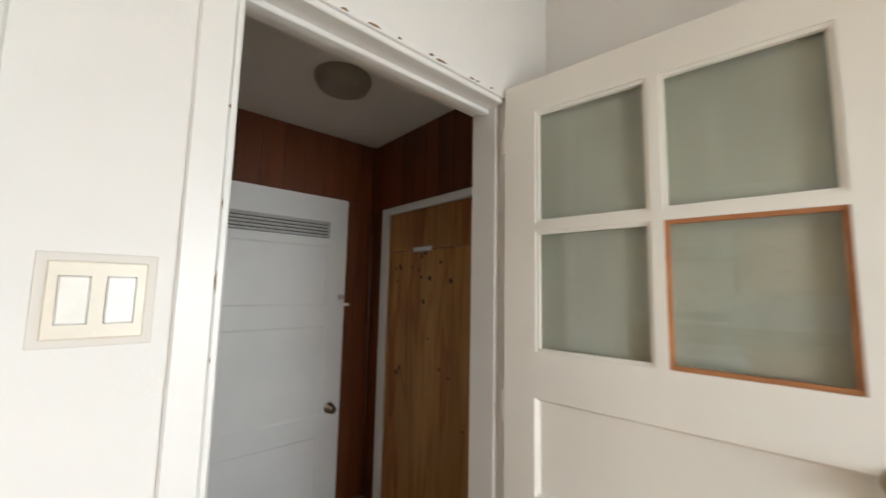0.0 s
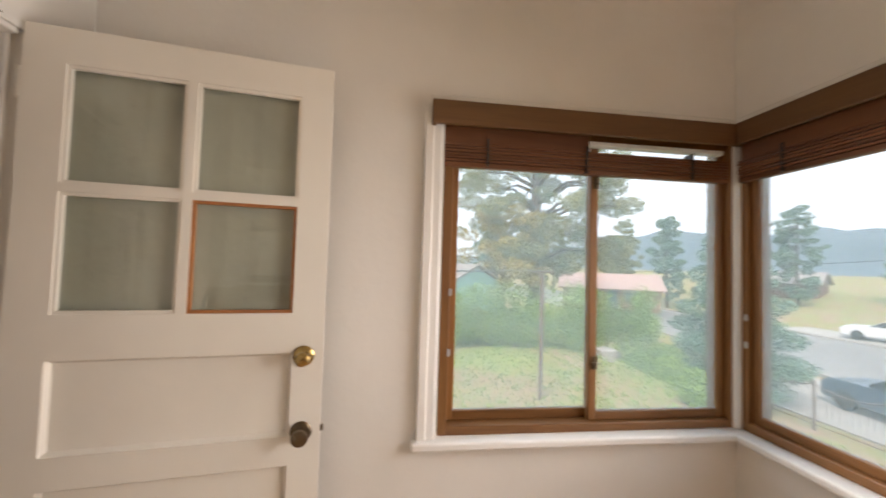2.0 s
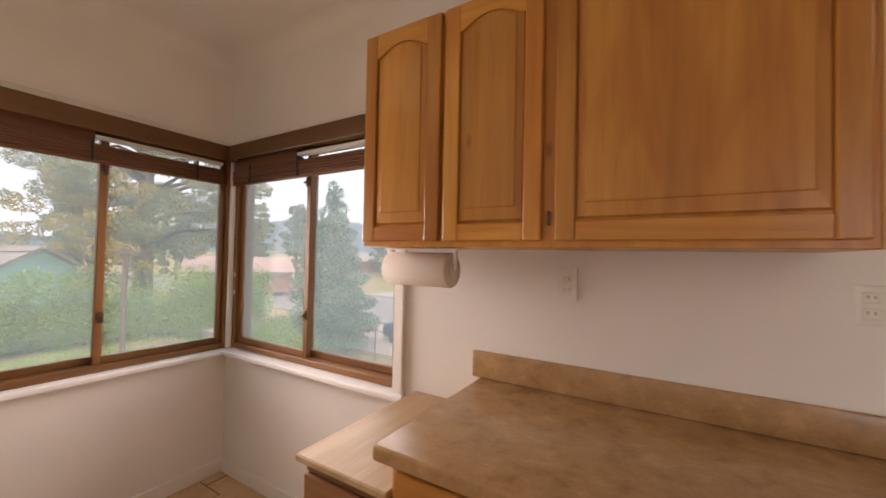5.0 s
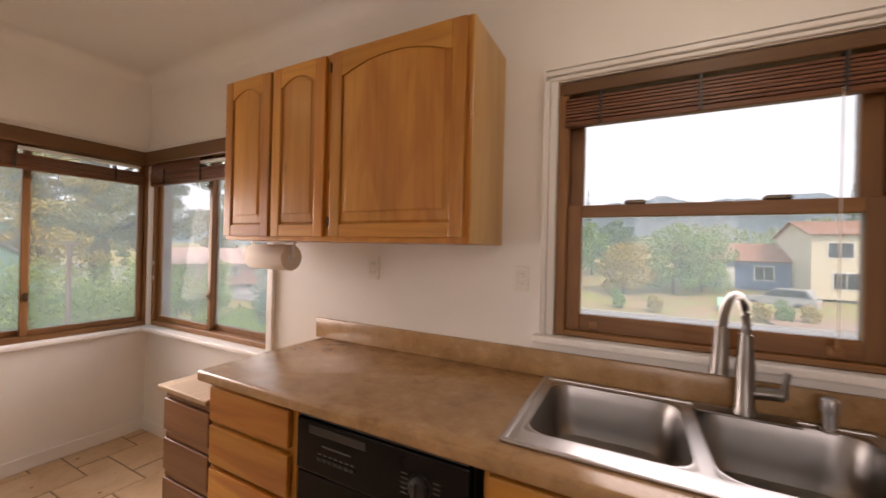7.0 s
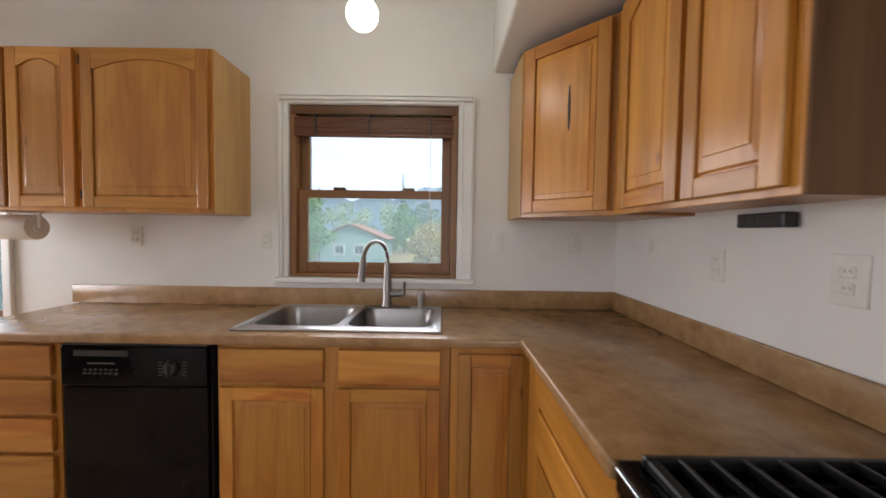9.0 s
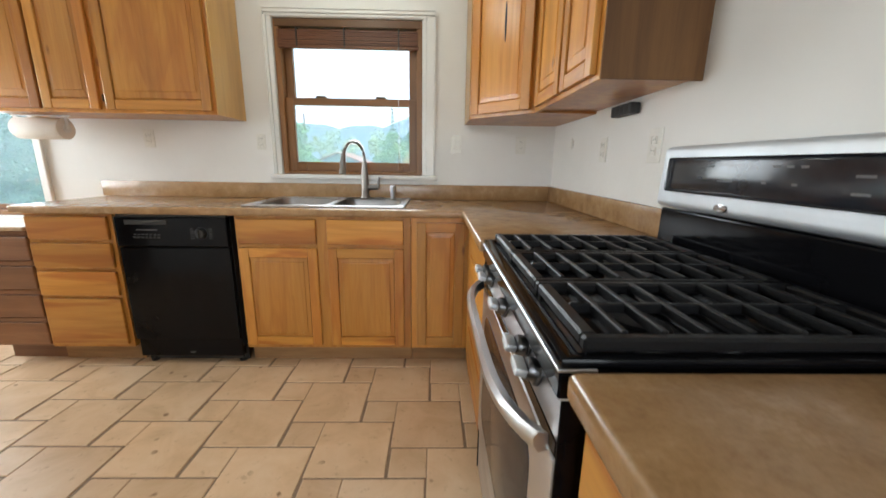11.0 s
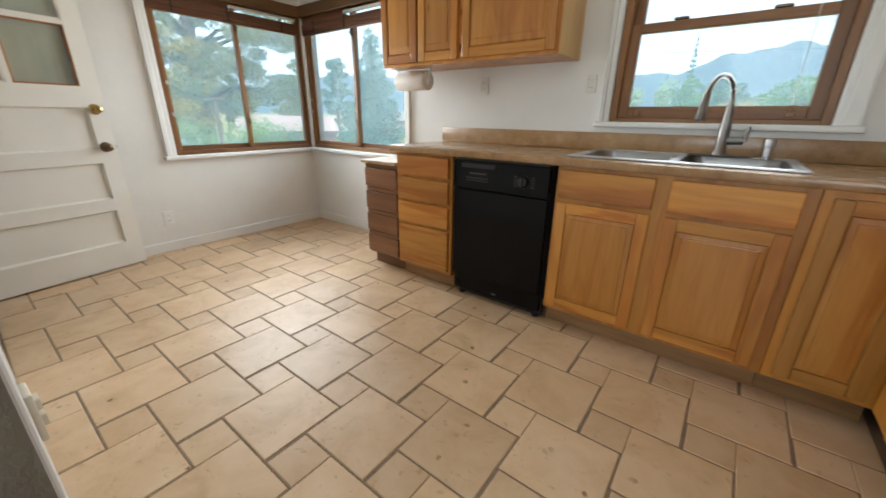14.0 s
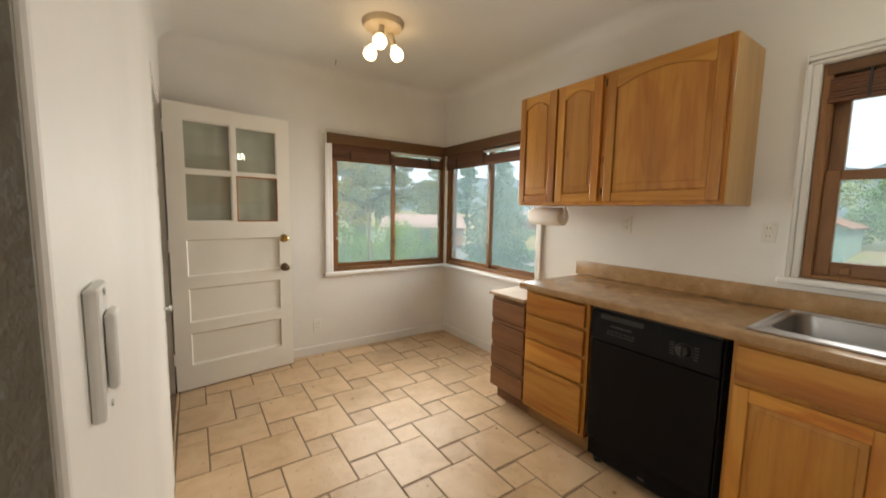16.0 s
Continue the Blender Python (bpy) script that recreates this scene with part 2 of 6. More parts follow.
def tile_mat():
    m, n, l, p = nodes("floor_tile_beige")
    v = coords(n, l)
    a = noise_tex(n, l, v, 5, 6, 0.6, 0.5)
    c = noise_tex(n, l, v, 26, 5, 0.65)
    col = ramp_of(n, l, a, [(0.25, (0.54, 0.36, 0.20)), (0.5, (0.67, 0.475, 0.295)), (0.75, (0.74, 0.565, 0.385))])
    pits = ramp_of(n, l, c, [(0.3, (0.5, 0.42, 0.34)), (0.40, (1, 1, 1))])
    col = mixed(n, l, 0.45, col, pits, "MULTIPLY")
    vo = n.new("ShaderNodeTexVoronoi")
    vo.inputs["Scale"].default_value = 9.0
    l.new(coords(n, l), vo.inputs["Vector"])
    wob = noise_tex(n, l, v, 40, 3)
    ad = n.new("ShaderNodeMath")
    ad.operation = "MULTIPLY_ADD"
    ad.inputs[1].default_value = 0.22
    l.new(wob, ad.inputs[0])
    l.new(vo.outputs["Distance"], ad.inputs[2])
    where = ramp_of(n, l, noise_tex(n, l, v, 3.3, 2), [(0.5, (0, 0, 0)), (0.6, (1, 1, 1))])
    chips = ramp_of(n, l, ad.outputs[0], [(0.185, (0.40, 0.31, 0.23)), (0.22, (1, 1, 1))])
    col = mixed(n, l, where, col, mixed(n, l, 1.0, col, chips, "MULTIPLY"))
    oi = n.new("ShaderNodeObjectInfo")
    col = mixed(n, l, 1.0, col, ramp_of(n, l, oi.outputs["Random"], [(0, (0.86, 0.84, 0.82)), (1, (1.03, 1.02, 1.0))]), "MULTIPLY")
    l.new(col, p.inputs["Base Color"])
    rough_between(n, l, p, c, 0.32, 0.5)
    bumped(n, l, p, mixed(n, l, 0.4, c, a), 0.14, 0.003)
    return m


def leaves(name, a, b, c):
    m, n, l, p = nodes(name)
    g = n.new("ShaderNodeNewGeometry")
    col = ramp_of(n, l, g.outputs["Random Per Island"], [(0.0, a), (0.5, b), (1.0, c)])
    v = coords(n, l, shift=False)
    col = mixed(n, l, 0.5, col, ramp_of(n, l, noise_tex(n, l, v, 0.9, 3), [(0.3, a), (0.7, c)]))
    l.new(col, p.inputs["Base Color"])
    p.inputs["Roughness"].default_value = 0.7
    return m


def ground_mat(name, stops, scale, rough=0.9):
    m, n, l, p = nodes(name)
    v = coords(n, l, shift=False)
    a = noise_tex(n, l, v, scale, 6, 0.65)
    b = noise_tex(n, l, v, scale * 14, 3)
    col = ramp_of(n, l, a, stops)
    col = mixed(n, l, 0.5, col, ramp_of(n, l, b, [(0.3, (0.5, 0.5, 0.5)), (0.7, (1, 1, 1))]), "MULTIPLY")
    l.new(col, p.inputs["Base Color"])
    p.inputs["Roughness"].default_value = rough
    bumped(n, l, p, b, 0.4, 0.03)
    return m


PLASTER = paint("plaster_white", (0.80, 0.785, 0.75), 0.55, 0.4, 30, 0.04, 0.005)
CEIL = paint("plaster_ceiling", (0.80, 0.785, 0.75), 0.75, 0.4, 60, 0.03, 0.004)
TRIM = paint("paint_trim_white", (0.82, 0.81, 0.78), 0.38, 0.18, 22, 0.05, 0.002)
DOORPAINT = paint("paint_door_cream", (0.80, 0.77, 0.70), 0.36, 0.2, 26, 0.05, 0.002)
# dark grey-brown holds the shade of the wall's end face
SHADEWALL = paint("plaster_shaded_textured", (0.235, 0.215, 0.175), 0.6, 1.0, 70, 0.2, 0.012)
HONEY = dict(light=(0.76, 0.385, 0.078), mid=(0.65, 0.285, 0.042), dark=(0.43, 0.16, 0.022))
RUSSET = dict(light=(0.60, 0.30, 0.07), mid=(0.50, 0.235, 0.045), dark=(0.33, 0.14, 0.022))
OAK_Z = wood("wood_honey_upright", "z", **HONEY, coat=0.32, staves=0.13, heart=0.5, figure=0.12, fine_grain=0.25)
OAK_X = wood("wood_honey_level", "x", **HONEY, coat=0.18, heart=0.85, figure=0.25, fine_grain=0.25)
OAKRED_Z = wood("wood_russet_upright", "z", **RUSSET, coat=0.15, heart=0.6, figure=0.15, fine_grain=0.25)
OAKRED_X = wood("wood_russet_level", "x", **RUSSET, coat=0.15, heart=0.6, figure=0.2, fine_grain=0.25)
PALESIDE = wood("wood_pale_veneer", "z", (0.75, 0.455, 0.142), (0.69, 0.385, 0.105), (0.57, 0.29, 0.07), (0.26, 0.4), knots=False, figure=0.06, fine_grain=0.2, coat=0.3)
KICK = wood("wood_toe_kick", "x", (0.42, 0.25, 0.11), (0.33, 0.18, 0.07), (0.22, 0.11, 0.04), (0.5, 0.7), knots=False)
DARKWOOD = wood("wood_red_brown", "x", (0.33, 0.155, 0.07), (0.25, 0.11, 0.045), (0.16, 0.065, 0.028), (0.35, 0.5), staves=0.06)
PALEWOOD = wood("wood_pale_pine", "y", (0.72, 0.53, 0.33), (0.64, 0.44, 0.25), (0.50, 0.32, 0.17), (0.4, 0.55))
WINWOOD_Z = wood("window_wood_upright", "z", (0.34, 0.162, 0.056), (0.265, 0.118, 0.036), (0.17, 0.068, 0.021), (0.35, 0.5), knots=False)
WINWOOD_X = wood("window_wood_level", "x", (0.34, 0.162, 0.056), (0.265, 0.118, 0.036), (0.17, 0.068, 0.021), (0.35, 0.5), knots=False)
WINWOOD_Y = wood("window_wood_level_deep", "y", (0.34, 0.162, 0.056), (0.265, 0.118, 0.036), (0.17, 0.068, 0.021), (0.35, 0.5), knots=False)
BLIND_X = wood("blind_slat_x", "x", (0.25, 0.098, 0.038), (0.18, 0.064, 0.024), (0.11, 0.036, 0.014), (0.4, 0.6), knots=False, figure=0.05)
BLIND_Y = wood("blind_slat_y", "y", (0.25, 0.098, 0.038), (0.18, 0.064, 0.024), (0.11, 0.036, 0.014), (0.4, 0.6), knots=False, figure=0.05)
VALANCE_X = wood("valance_x", "x", (0.19, 0.092, 0.033), (0.145, 0.067, 0.022), (0.095, 0.04, 0.014), (0.4, 0.55), knots=False, figure=0.05)
VALANCE_Y = wood("valance_y", "y", (0.19, 0.092, 0.033), (0.145, 0.067, 0.022), (0.095, 0.04, 0.014), (0.4, 0.55), knots=False, figure=0.05)
PANEL_RED = wood("wall_panel_mahogany", "z", (0.23, 0.066, 0.018), (0.17, 0.046, 0.012), (0.09, 0.022, 0.007), (0.3, 0.45), knots=False)
PLY = wood("plywood_sheet", "z", (0.60, 0.30, 0.075), (0.48, 0.22, 0.045), (0.30, 0.115, 0.022), (0.45, 0.6), figure=0.5, heart=0.9)
# the end panel's shade is put into this darker brown
UNLITWOOD = wood("wood_unlit_end", "z", (0.24, 0.115, 0.036), (0.185, 0.085, 0.026), (0.125, 0.054, 0.017), (0.6, 0.75), knots=False)
KNOT = plain("knot_dark_brown", (0.085, 0.034, 0.012), 0.6, 0, 0.2, 0.05)
BAREWOOD = wood("bare_orange_wood", "x", (0.50, 0.22, 0.08), (0.42, 0.17, 0.06), (0.28, 0.10, 0.035), (0.5, 0.7), knots=False)
LAMINATE = laminate()
TILE = tile_mat()
GROUT = plain("grout_brown", (0.25, 0.175, 0.115), 0.85, 0, 0.15, 0.3, 60)
BLACK = plain("appliance_black", (0.005, 0.005, 0.006), 0.1, 0, 0.1, 0.0, 8, 0.13)
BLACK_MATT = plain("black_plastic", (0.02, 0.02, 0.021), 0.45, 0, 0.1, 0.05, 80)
IRON = plain("cast_iron_black", (0.009, 0.009, 0.010), 0.42, 0, 0.15, 0.3, 160, 0.25)
STEEL_X = steel("steel_brushed_x", "x")
STEEL_Y = steel("steel_brushed_y", "y")
STEEL_Z = steel("steel_brushed_z", "z")
SINKSTEEL = steel("sink_steel", "x", (0.36, 0.35, 0.34), 0.34)
NICKEL = steel("faucet_nickel", "z", (0.25, 0.235, 0.22), 0.32)
CHROME = plain("chrome", (0.8, 0.8, 0.8), 0.1, 1.0, 0.03, 0)
BRASS = plain("brass_aged", (0.45, 0.32, 0.13), 0.25, 1.0, 0.2, 0.05, 20)
BRONZE = plain("bronze_dark", (0.16, 0.12, 0.08), 0.32, 1.0, 0.2, 0.05, 20)
IVORY = plain("plastic_ivory", (0.76, 0.70, 0.58), 0.35, 0, 0.03, 0.0)
PLATE = plain("plastic_plate_offwhite", (0.76, 0.74, 0.68), 0.3, 0, 0.03, 0.0)
STOVESTEEL = steel("steel_bright_range", "y", (0.74, 0.77, 0.80), 0.6)
KNOBSTEEL = steel("knob_dark_steel", "z", (0.16, 0.16, 0.165), 0.3)
CREAM = plain("enamel_cream", (0.66, 0.55, 0.38), 0.35, 0, 0.04, 0.0)
FROST = plain("frosted_glass_grey", (0.30, 0.28, 0.25), 0.4, 0, 0.06, 0.0)
WHITEPL = plain("plastic_white", (0.82, 0.82, 0.80), 0.35, 0, 0.03, 0.0)
SLOT = plain("slot_dark", (0.03, 0.028, 0.025), 0.6, 0, 0.1, 0.0)
LEGEND = plain("printed_grey_marks", (0.08, 0.082, 0.085), 0.5, 0, 0.05, 0.0)
PAPER = paint("paper_towel_white", (0.84, 0.80, 0.74), 0.85, 0.5, 120, 0.02, 0.002)
GREYMETAL = plain("hood_grey_metal", (0.36, 0.35, 0.33), 0.4, 0.6, 0.06, 0.02)
GLASS = glass("window_glass", haze=0.17)
DOORGLASS = glass("door_glass", (0.93, 0.95, 0.93), gloss=1.0)
OVENGLASS = plain("oven_dark_glass", (0.02, 0.022, 0.028), 0.14, 0, 0.1, 0)
CURTAIN = paint("sheer_cloth_grey_green", (0.52, 0.51, 0.45), 0.8, 1.0, 26, 0.2, 0.006)
BULB = glow("lit_bulb_warm", (1.0, 0.72, 0.42), BULB_E)
GLOBE = glow("lit_globe_cool", (0.97, 1.0, 0.88), GLOBE_E)
PLASTERPATCH = paint("patch_plaster", (0.75, 0.715, 0.65), 0.7, 0.4, 50, 0.06, 0.003)

# ---- mesh helpers ----
def done(name, bm, mat, parent=None, smooth=False):
    me = bpy.data.meshes.new(name)
    bmesh.ops.recalc_face_normals(bm, faces=bm.faces)
    bm.to_mesh(me)
    bm.free()
    if smooth:
        for p in me.polygons:
            p.use_smooth = True
        me.set_sharp_from_angle(angle=radians(40))
    me.materials.append(mat)
    ob = new(name, me)
    ob.parent = parent
    return ob


def part(name, bm, mat, parent, label="", smooth=False):
    ob = done(name, bm, mat, parent, smooth)
    return tagged(ob, label)


def thing(name, loc, label, category, group="", rz=0):
    ob = new(name)
    ob.empty_display_size = 0.05
    ob.matrix_world = pose(*loc, 0, 0, rz)
    return tagged(ob, label, category, group)


def setting(name, bm, mat, label="", smooth=False):
    return tagged(done(name, bm, mat, None, smooth), label, "", "", "structure")


def box(x0, x1, y0, y1, z0, z1, b=0.0, seg=1, bm=None):
    t = bmesh.new()
    r = bmesh.ops.create_cube(t, size=1)
    bmesh.ops.scale(t, vec=(abs(x1 - x0), abs(y1 - y0), abs(z1 - z0)), verts=t.verts)
    bmesh.ops.translate(t, vec=((x0 + x1) / 2, (y0 + y1) / 2, (z0 + z1) / 2), verts=t.verts)
    if b:
        bmesh.ops.bevel(t, geom=list(t.edges), offset=b, segments=seg, affect="EDGES", profile=0.5)
    if bm is None:
        return t
    return merge(bm, t)


def merge(bm, t):
    me = bpy.data.meshes.new("joined")
    t.to_mesh(me)
    t.free()
    bm.from_mesh(me)
    bpy.data.meshes.remove(me)
    return bm


def turned(bm, m):
    bmesh.ops.transform(bm, matrix=m, verts=bm.verts)
    return bm


def lathe(profile, seg=24, bm=None):
    """Turns (radius, height) pairs round z."""
    t = bmesh.new() if bm is None else bm
    rings = []
    for r, z in profile:
        if r < 1e-5:
            rings.append([t.verts.new((0, 0, z))])
        else:
            rings.append([t.verts.new((r * math.cos(2 * math.pi * i / seg), r * math.sin(2 * math.pi * i / seg), z)) for i in range(seg)])
    for a, b in zip(rings, rings[1:]):
        for i in range(seg):
            j = (i + 1) % seg
            vs = [a[i % len(a)], a[j % len(a)], b[j % len(b)], b[i % len(b)]]
            vs = list(dict.fromkeys(vs))
            if len(vs) > 2:
                t.faces.new(vs)
    for ring in (rings[0], rings[-1]):
        if len(ring) > 2:
            t.faces.new(ring)
    return t


def tube(points, r, seg=10, taper=None, bm=None):
    """A round bar along points."""
    t = bmesh.new() if bm is None else bm
    pts = [Vector(p) for p in points]
    rings = []
    up = Vector((0.123, 0.271, 0.95)).normalized()
    for k, p in enumerate(pts):
        d = (pts[min(k + 1, len(pts) - 1)] - pts[max(k - 1, 0)]).normalized()
        a = d.cross(up)
        if a.length < 0.15:
            a = d.cross(Vector((1, 0, 0)))
        a.normalize()
        b = d.cross(a)
        rr = r if taper is None else r + (taper - r) * k / (len(pts) - 1)
        rings.append([t.verts.new(p + rr * (math.cos(2 * math.pi * i / seg) * a + math.sin(2 * math.pi * i / seg) * b)) for i in range(seg)])
    for a, b in zip(rings, rings[1:]):
        for i in range(seg):
            j = (i + 1) % seg
            t.faces.new((a[i], a[j], b[j], b[i]))
    t.faces.new(rings[0])
    t.faces.new(rings[-1])
    return t


def outline(points, depth0, depth1, bm=None):
    """Extrudes an outline of (x, z) between two depths in y."""
    t = bmesh.new() if bm is None else bm
    a = [t.verts.new((x, depth0, z)) for x, z in points]
    b = [t.verts.new((x, depth1, z)) for x, z in points]
    t.faces.new(a)
    t.faces.new(b)
    for i in range(len(a)):
        j = (i + 1) % len(a)
        t.faces.new((a[i], a[j], b[j], b[i]))
    return t


def cells(us, vs, w0, w1, holes, axes, bevel=0.0, seg=2):
    """A slab in cells of a grid, with holes (u0, u1, v0, v1) cut through. axes: which world axis u, v and w are."""
    t = bmesh.new()
    us, vs = sorted(us), sorted(vs)
    full = lambda i, j: 0 <= i < len(us) - 1 and 0 <= j < len(vs) - 1 and not any(
        h[0] - 1e-6 <= (us[i] + us[i + 1]) / 2 <= h[1] + 1e-6 and h[2] - 1e-6 <= (vs[j] + vs[j + 1]) / 2 <= h[3] + 1e-6 for h in holes)
    cache = {}

    def vert(u, v, w):
        k = (round(u, 5), round(v, 5), w)
        if k not in cache:
            p = [0, 0, 0]
            p[axes[0]], p[axes[1]], p[axes[2]] = u, v, w
            cache[k] = t.verts.new(p)
        return cache[k]

    for i in range(len(us) - 1):
        for j in range(len(vs) - 1):
            if not full(i, j):
                continue
            u0, u1, v0, v1 = us[i], us[i + 1], vs[j], vs[j + 1]
            for w in (w0, w1):
                t.faces.new((vert(u0, v0, w), vert(u1, v0, w), vert(u1, v1, w), vert(u0, v1, w)))
            for (a, b), (di, dj) in ((((u0, v0), (u1, v0)), (0, -1)), (((u1, v0), (u1, v1)), (1, 0)), (((u1, v1), (u0, v1)), (0, 1)), (((u0, v1), (u0, v0)), (-1, 0))):
                if not full(i + di, j + dj):
                    t.faces.new((vert(*a, w0), vert(*b, w0), vert(*b, w1), vert(*a, w1)))
    bmesh.ops.recalc_face_normals(t, faces=t.faces)
    if bevel:
        bmesh.ops.dissolve_limit(t, angle_limit=0.01, verts=t.verts, edges=t.edges)
        sharp = [e for e in t.edges if len(e.link_faces) == 2 and e.calc_face_angle(0) > 0.5]
        bmesh.ops.bevel(t, geom=sharp, offset=bevel, segments=seg, affect="EDGES", profile=0.5)
    return t

# ---- large structure ----
W, E, N, V = -1.73, 1.142, 0.80, -3.70       # inner faces: sink wall, window wall, doorway wall, stove wall
STEP, END = -0.17, -2.04                     # the doorway wall stands forward west of STEP and ends at END


def forward(x):
    """How far out the forward stretch of the doorway wall stands at x: it runs slightly askew."""
    return 0.776 + 0.031 * (x - STEP)


TOP = 2.62
floor = setting("floor", box(-3.9, 1.55, -1.9, 4.2, -0.14, -0.0032), GROUT, "floor of beige square tiles with dark joints")
ceiling = setting("ceiling", box(-3.9, 1.55, -1.9, 4.2, TOP, TOP + 0.12), CEIL, "white plaster ceiling with rounded edges")
setting("wall_south", cells([-3.86, -2.80, -1.85, -0.225, E, 1.30], [-0.12, 0.775, 1.085, 2.055, TOP], W - 0.16, W,
                            [(-0.225, 1.30, 0.775, 2.055), (-2.80, -1.85, 1.085, 2.055)], (0, 2, 1)), PLASTER, "white plaster wall with sink window")
setting("wall_east", cells([W, -0.455, N + 0.14], [-0.12, 0.775, 2.055, TOP], E, 1.30, [(W, -0.455, 0.775, 2.055)], (1, 2, 0)), PLASTER, "white plaster wall with corner window")
setting("wall_north", cells([STEP, 0.104, 0.905, E], [-0.12, 2.07, TOP], N, N + 0.14, [(0.104, 0.905, -0.12, 2.07)], (0, 2, 1)), PLASTER, "white plaster wall with open doorway")
fw = bmesh.new()
low = [fw.verts.new((x, y, -0.12)) for x, y in ((END, forward(END)), (STEP, forward(STEP)), (STEP, N + 0.14), (END, N + 0.14))]
high = [fw.verts.new((v.co.x, v.co.y, TOP)) for v in low]
fw.faces.new(low)
fw.faces.new(high)
for i in range(4):
    fw.faces.new((low[i], low[(i + 1) % 4], high[(i + 1) % 4], high[i]))
bmesh.ops.bevel(fw, geom=[e for e in fw.edges if abs(e.verts[0].co.z - e.verts[1].co.z) > 1 and e.verts[0].co.y < 0.79], offset=0.006, segments=3, affect="EDGES", profile=0.5)
setting("wall_north_forward", fw, PLASTER, "white plaster wall standing slightly forward")
setting("wall_west", box(V - 0.16, V, W, 4.0, -0.12, TOP), PLASTER, "white plaster wall behind the stove")
setting("wall_return", box(END + 0.0001, END + 0.16, N + 0.14, 4.0, -0.12, TOP), SHADEWALL, "textured wall end with its shade painted grey")
setting("wall_end_face", box(END - 0.006, END - 0.0002, forward(END) + 0.005, N + 0.14, 0, TOP), SHADEWALL, "textured wall end with its shade painted grey")
# unseen closing wall, its opening made for the fill lamp
setting("wall_room_behind", cells([V, -3.6, -2.1, END + 0.16], [-0.12, 0.8, 2.4, TOP], 4.0, 4.14, [(-3.6, -2.1, 0.8, 2.4)], (0, 2, 1)), PLASTER)
# small hall behind the doorway
HB, HR = 2.46, 1.39
setting("wall_hall_back", box(-0.5, HR + 0.1, HB, HB + 0.1, -0.12, TOP), PLASTER)
setting("wall_hall_side", box(HR, HR + 0.1, N + 0.14, HB, -0.12, TOP), PLASTER)
# unseen hall wall, with a hole added to let the hall fill through
setting("wall_hall_far", cells([N + 0.14, 1.5, 1.9, HB], [-0.12, 1.2, 1.75, TOP], -0.6, -0.5, [(1.5, 1.9, 1.2, 1.75)], (1, 2, 0)), PLASTER)
setting("soffit", box(V, -2.985, W, 0.5, 2.235, TOP, 0.02, 3), PLASTER, "white plaster soffit over the wall cabinets", True)


def cove(x0, y0, x1, y1, nx, ny, r=0.10):
    """A rounded plaster edge between wall and ceiling; n points from the wall into the room."""
    t = bmesh.new()
    rows = []
    for x, y in ((x0, y0), (x1, y1)):
        row = []
        for k in range(9):
            a = math.pi / 2 * k / 8
            d, h = r - r * math.cos(a), r - r * math.sin(a)
            row.append(t.verts.new((x + nx * d, y + ny * d, TOP - h)))
        row.append(t.verts.new((x, y, TOP)))
        rows.append(row)
    for k in range(9):
        t.faces.new((rows[0][k], rows[0][k + 1], rows[1][k + 1], rows[1][k]))
    t.faces.new((rows[0][0], rows[1][0], rows[1][9], rows[0][9]))
    return t


for k, c in enumerate(((-2.985, W, E, W, 0, 1), (E, W, E, N, -1, 0), (STEP, N, E, N, 0, -1), (END, forward(END), STEP, forward(STEP), 0, -1))):
    setting("cove_" + str(k + 1), cove(*c), PLASTER, "rounded plaster edge under the ceiling", True)

# baseboards
def baseboard(k, x0, x1, y0, y1):
    setting("baseboard_" + str(k), box(x0, x1, y0, y1, 0.0, 0.085, 0.004), TRIM, "low white painted baseboard")


baseboard(1, E - 0.014, E, W, N)
baseboard(2, -0.36, E - 0.014, W, W + 0.014)

# ---- windows ----
def shade(loc_axis, a0, a1, at, z0, z1, sign, mat, name, label):
    """A raised woven blind: a stack of thin slats with tape and cord. loc_axis: 'x' or 'y'."""
    mid = (a0 + a1) / 2
    o = thing(name, (mid, at, z0) if loc_axis == "x" else (at, mid, z0), label, "blind")
    L = abs(a1 - a0) / 2
    n = int((z1 - z0 - 0.03) / 0.0125)
    rnd = random.Random(int(100 * L))
    def put(u0, u1, w0, w1, zz0, zz1, nm, b=0.0):
        bm = box(u0, u1, w0, w1, zz0, zz1, b) if loc_axis == "x" else box(w0, w1, u0, u1, zz0, zz1, b)
        return part(nm, bm, mat, o)
    put(-L, L, -0.016, 0.016, 0.0, 0.02, "bottom_rail", 0.003)
    for i in range(n):
        z = 0.022 + i * 0.0125
        d = rnd.uniform(-0.003, 0.003)
        put(-L + 0.003, L - 0.003, -0.019 + d, 0.019 + d, z, z + 0.0085, "slat")
    for u in (-0.72 * L, 0.05 * L, 0.72 * L):
        bm = box(u - 0.004, u + 0.004, -0.024, 0.024, 0.004, z1 - z0) if loc_axis == "x" else box(-0.024, 0.024, u - 0.004, u + 0.004, 0.004, z1 - z0)
        part("cord", bm, BLACK_MATT, o)
    return o


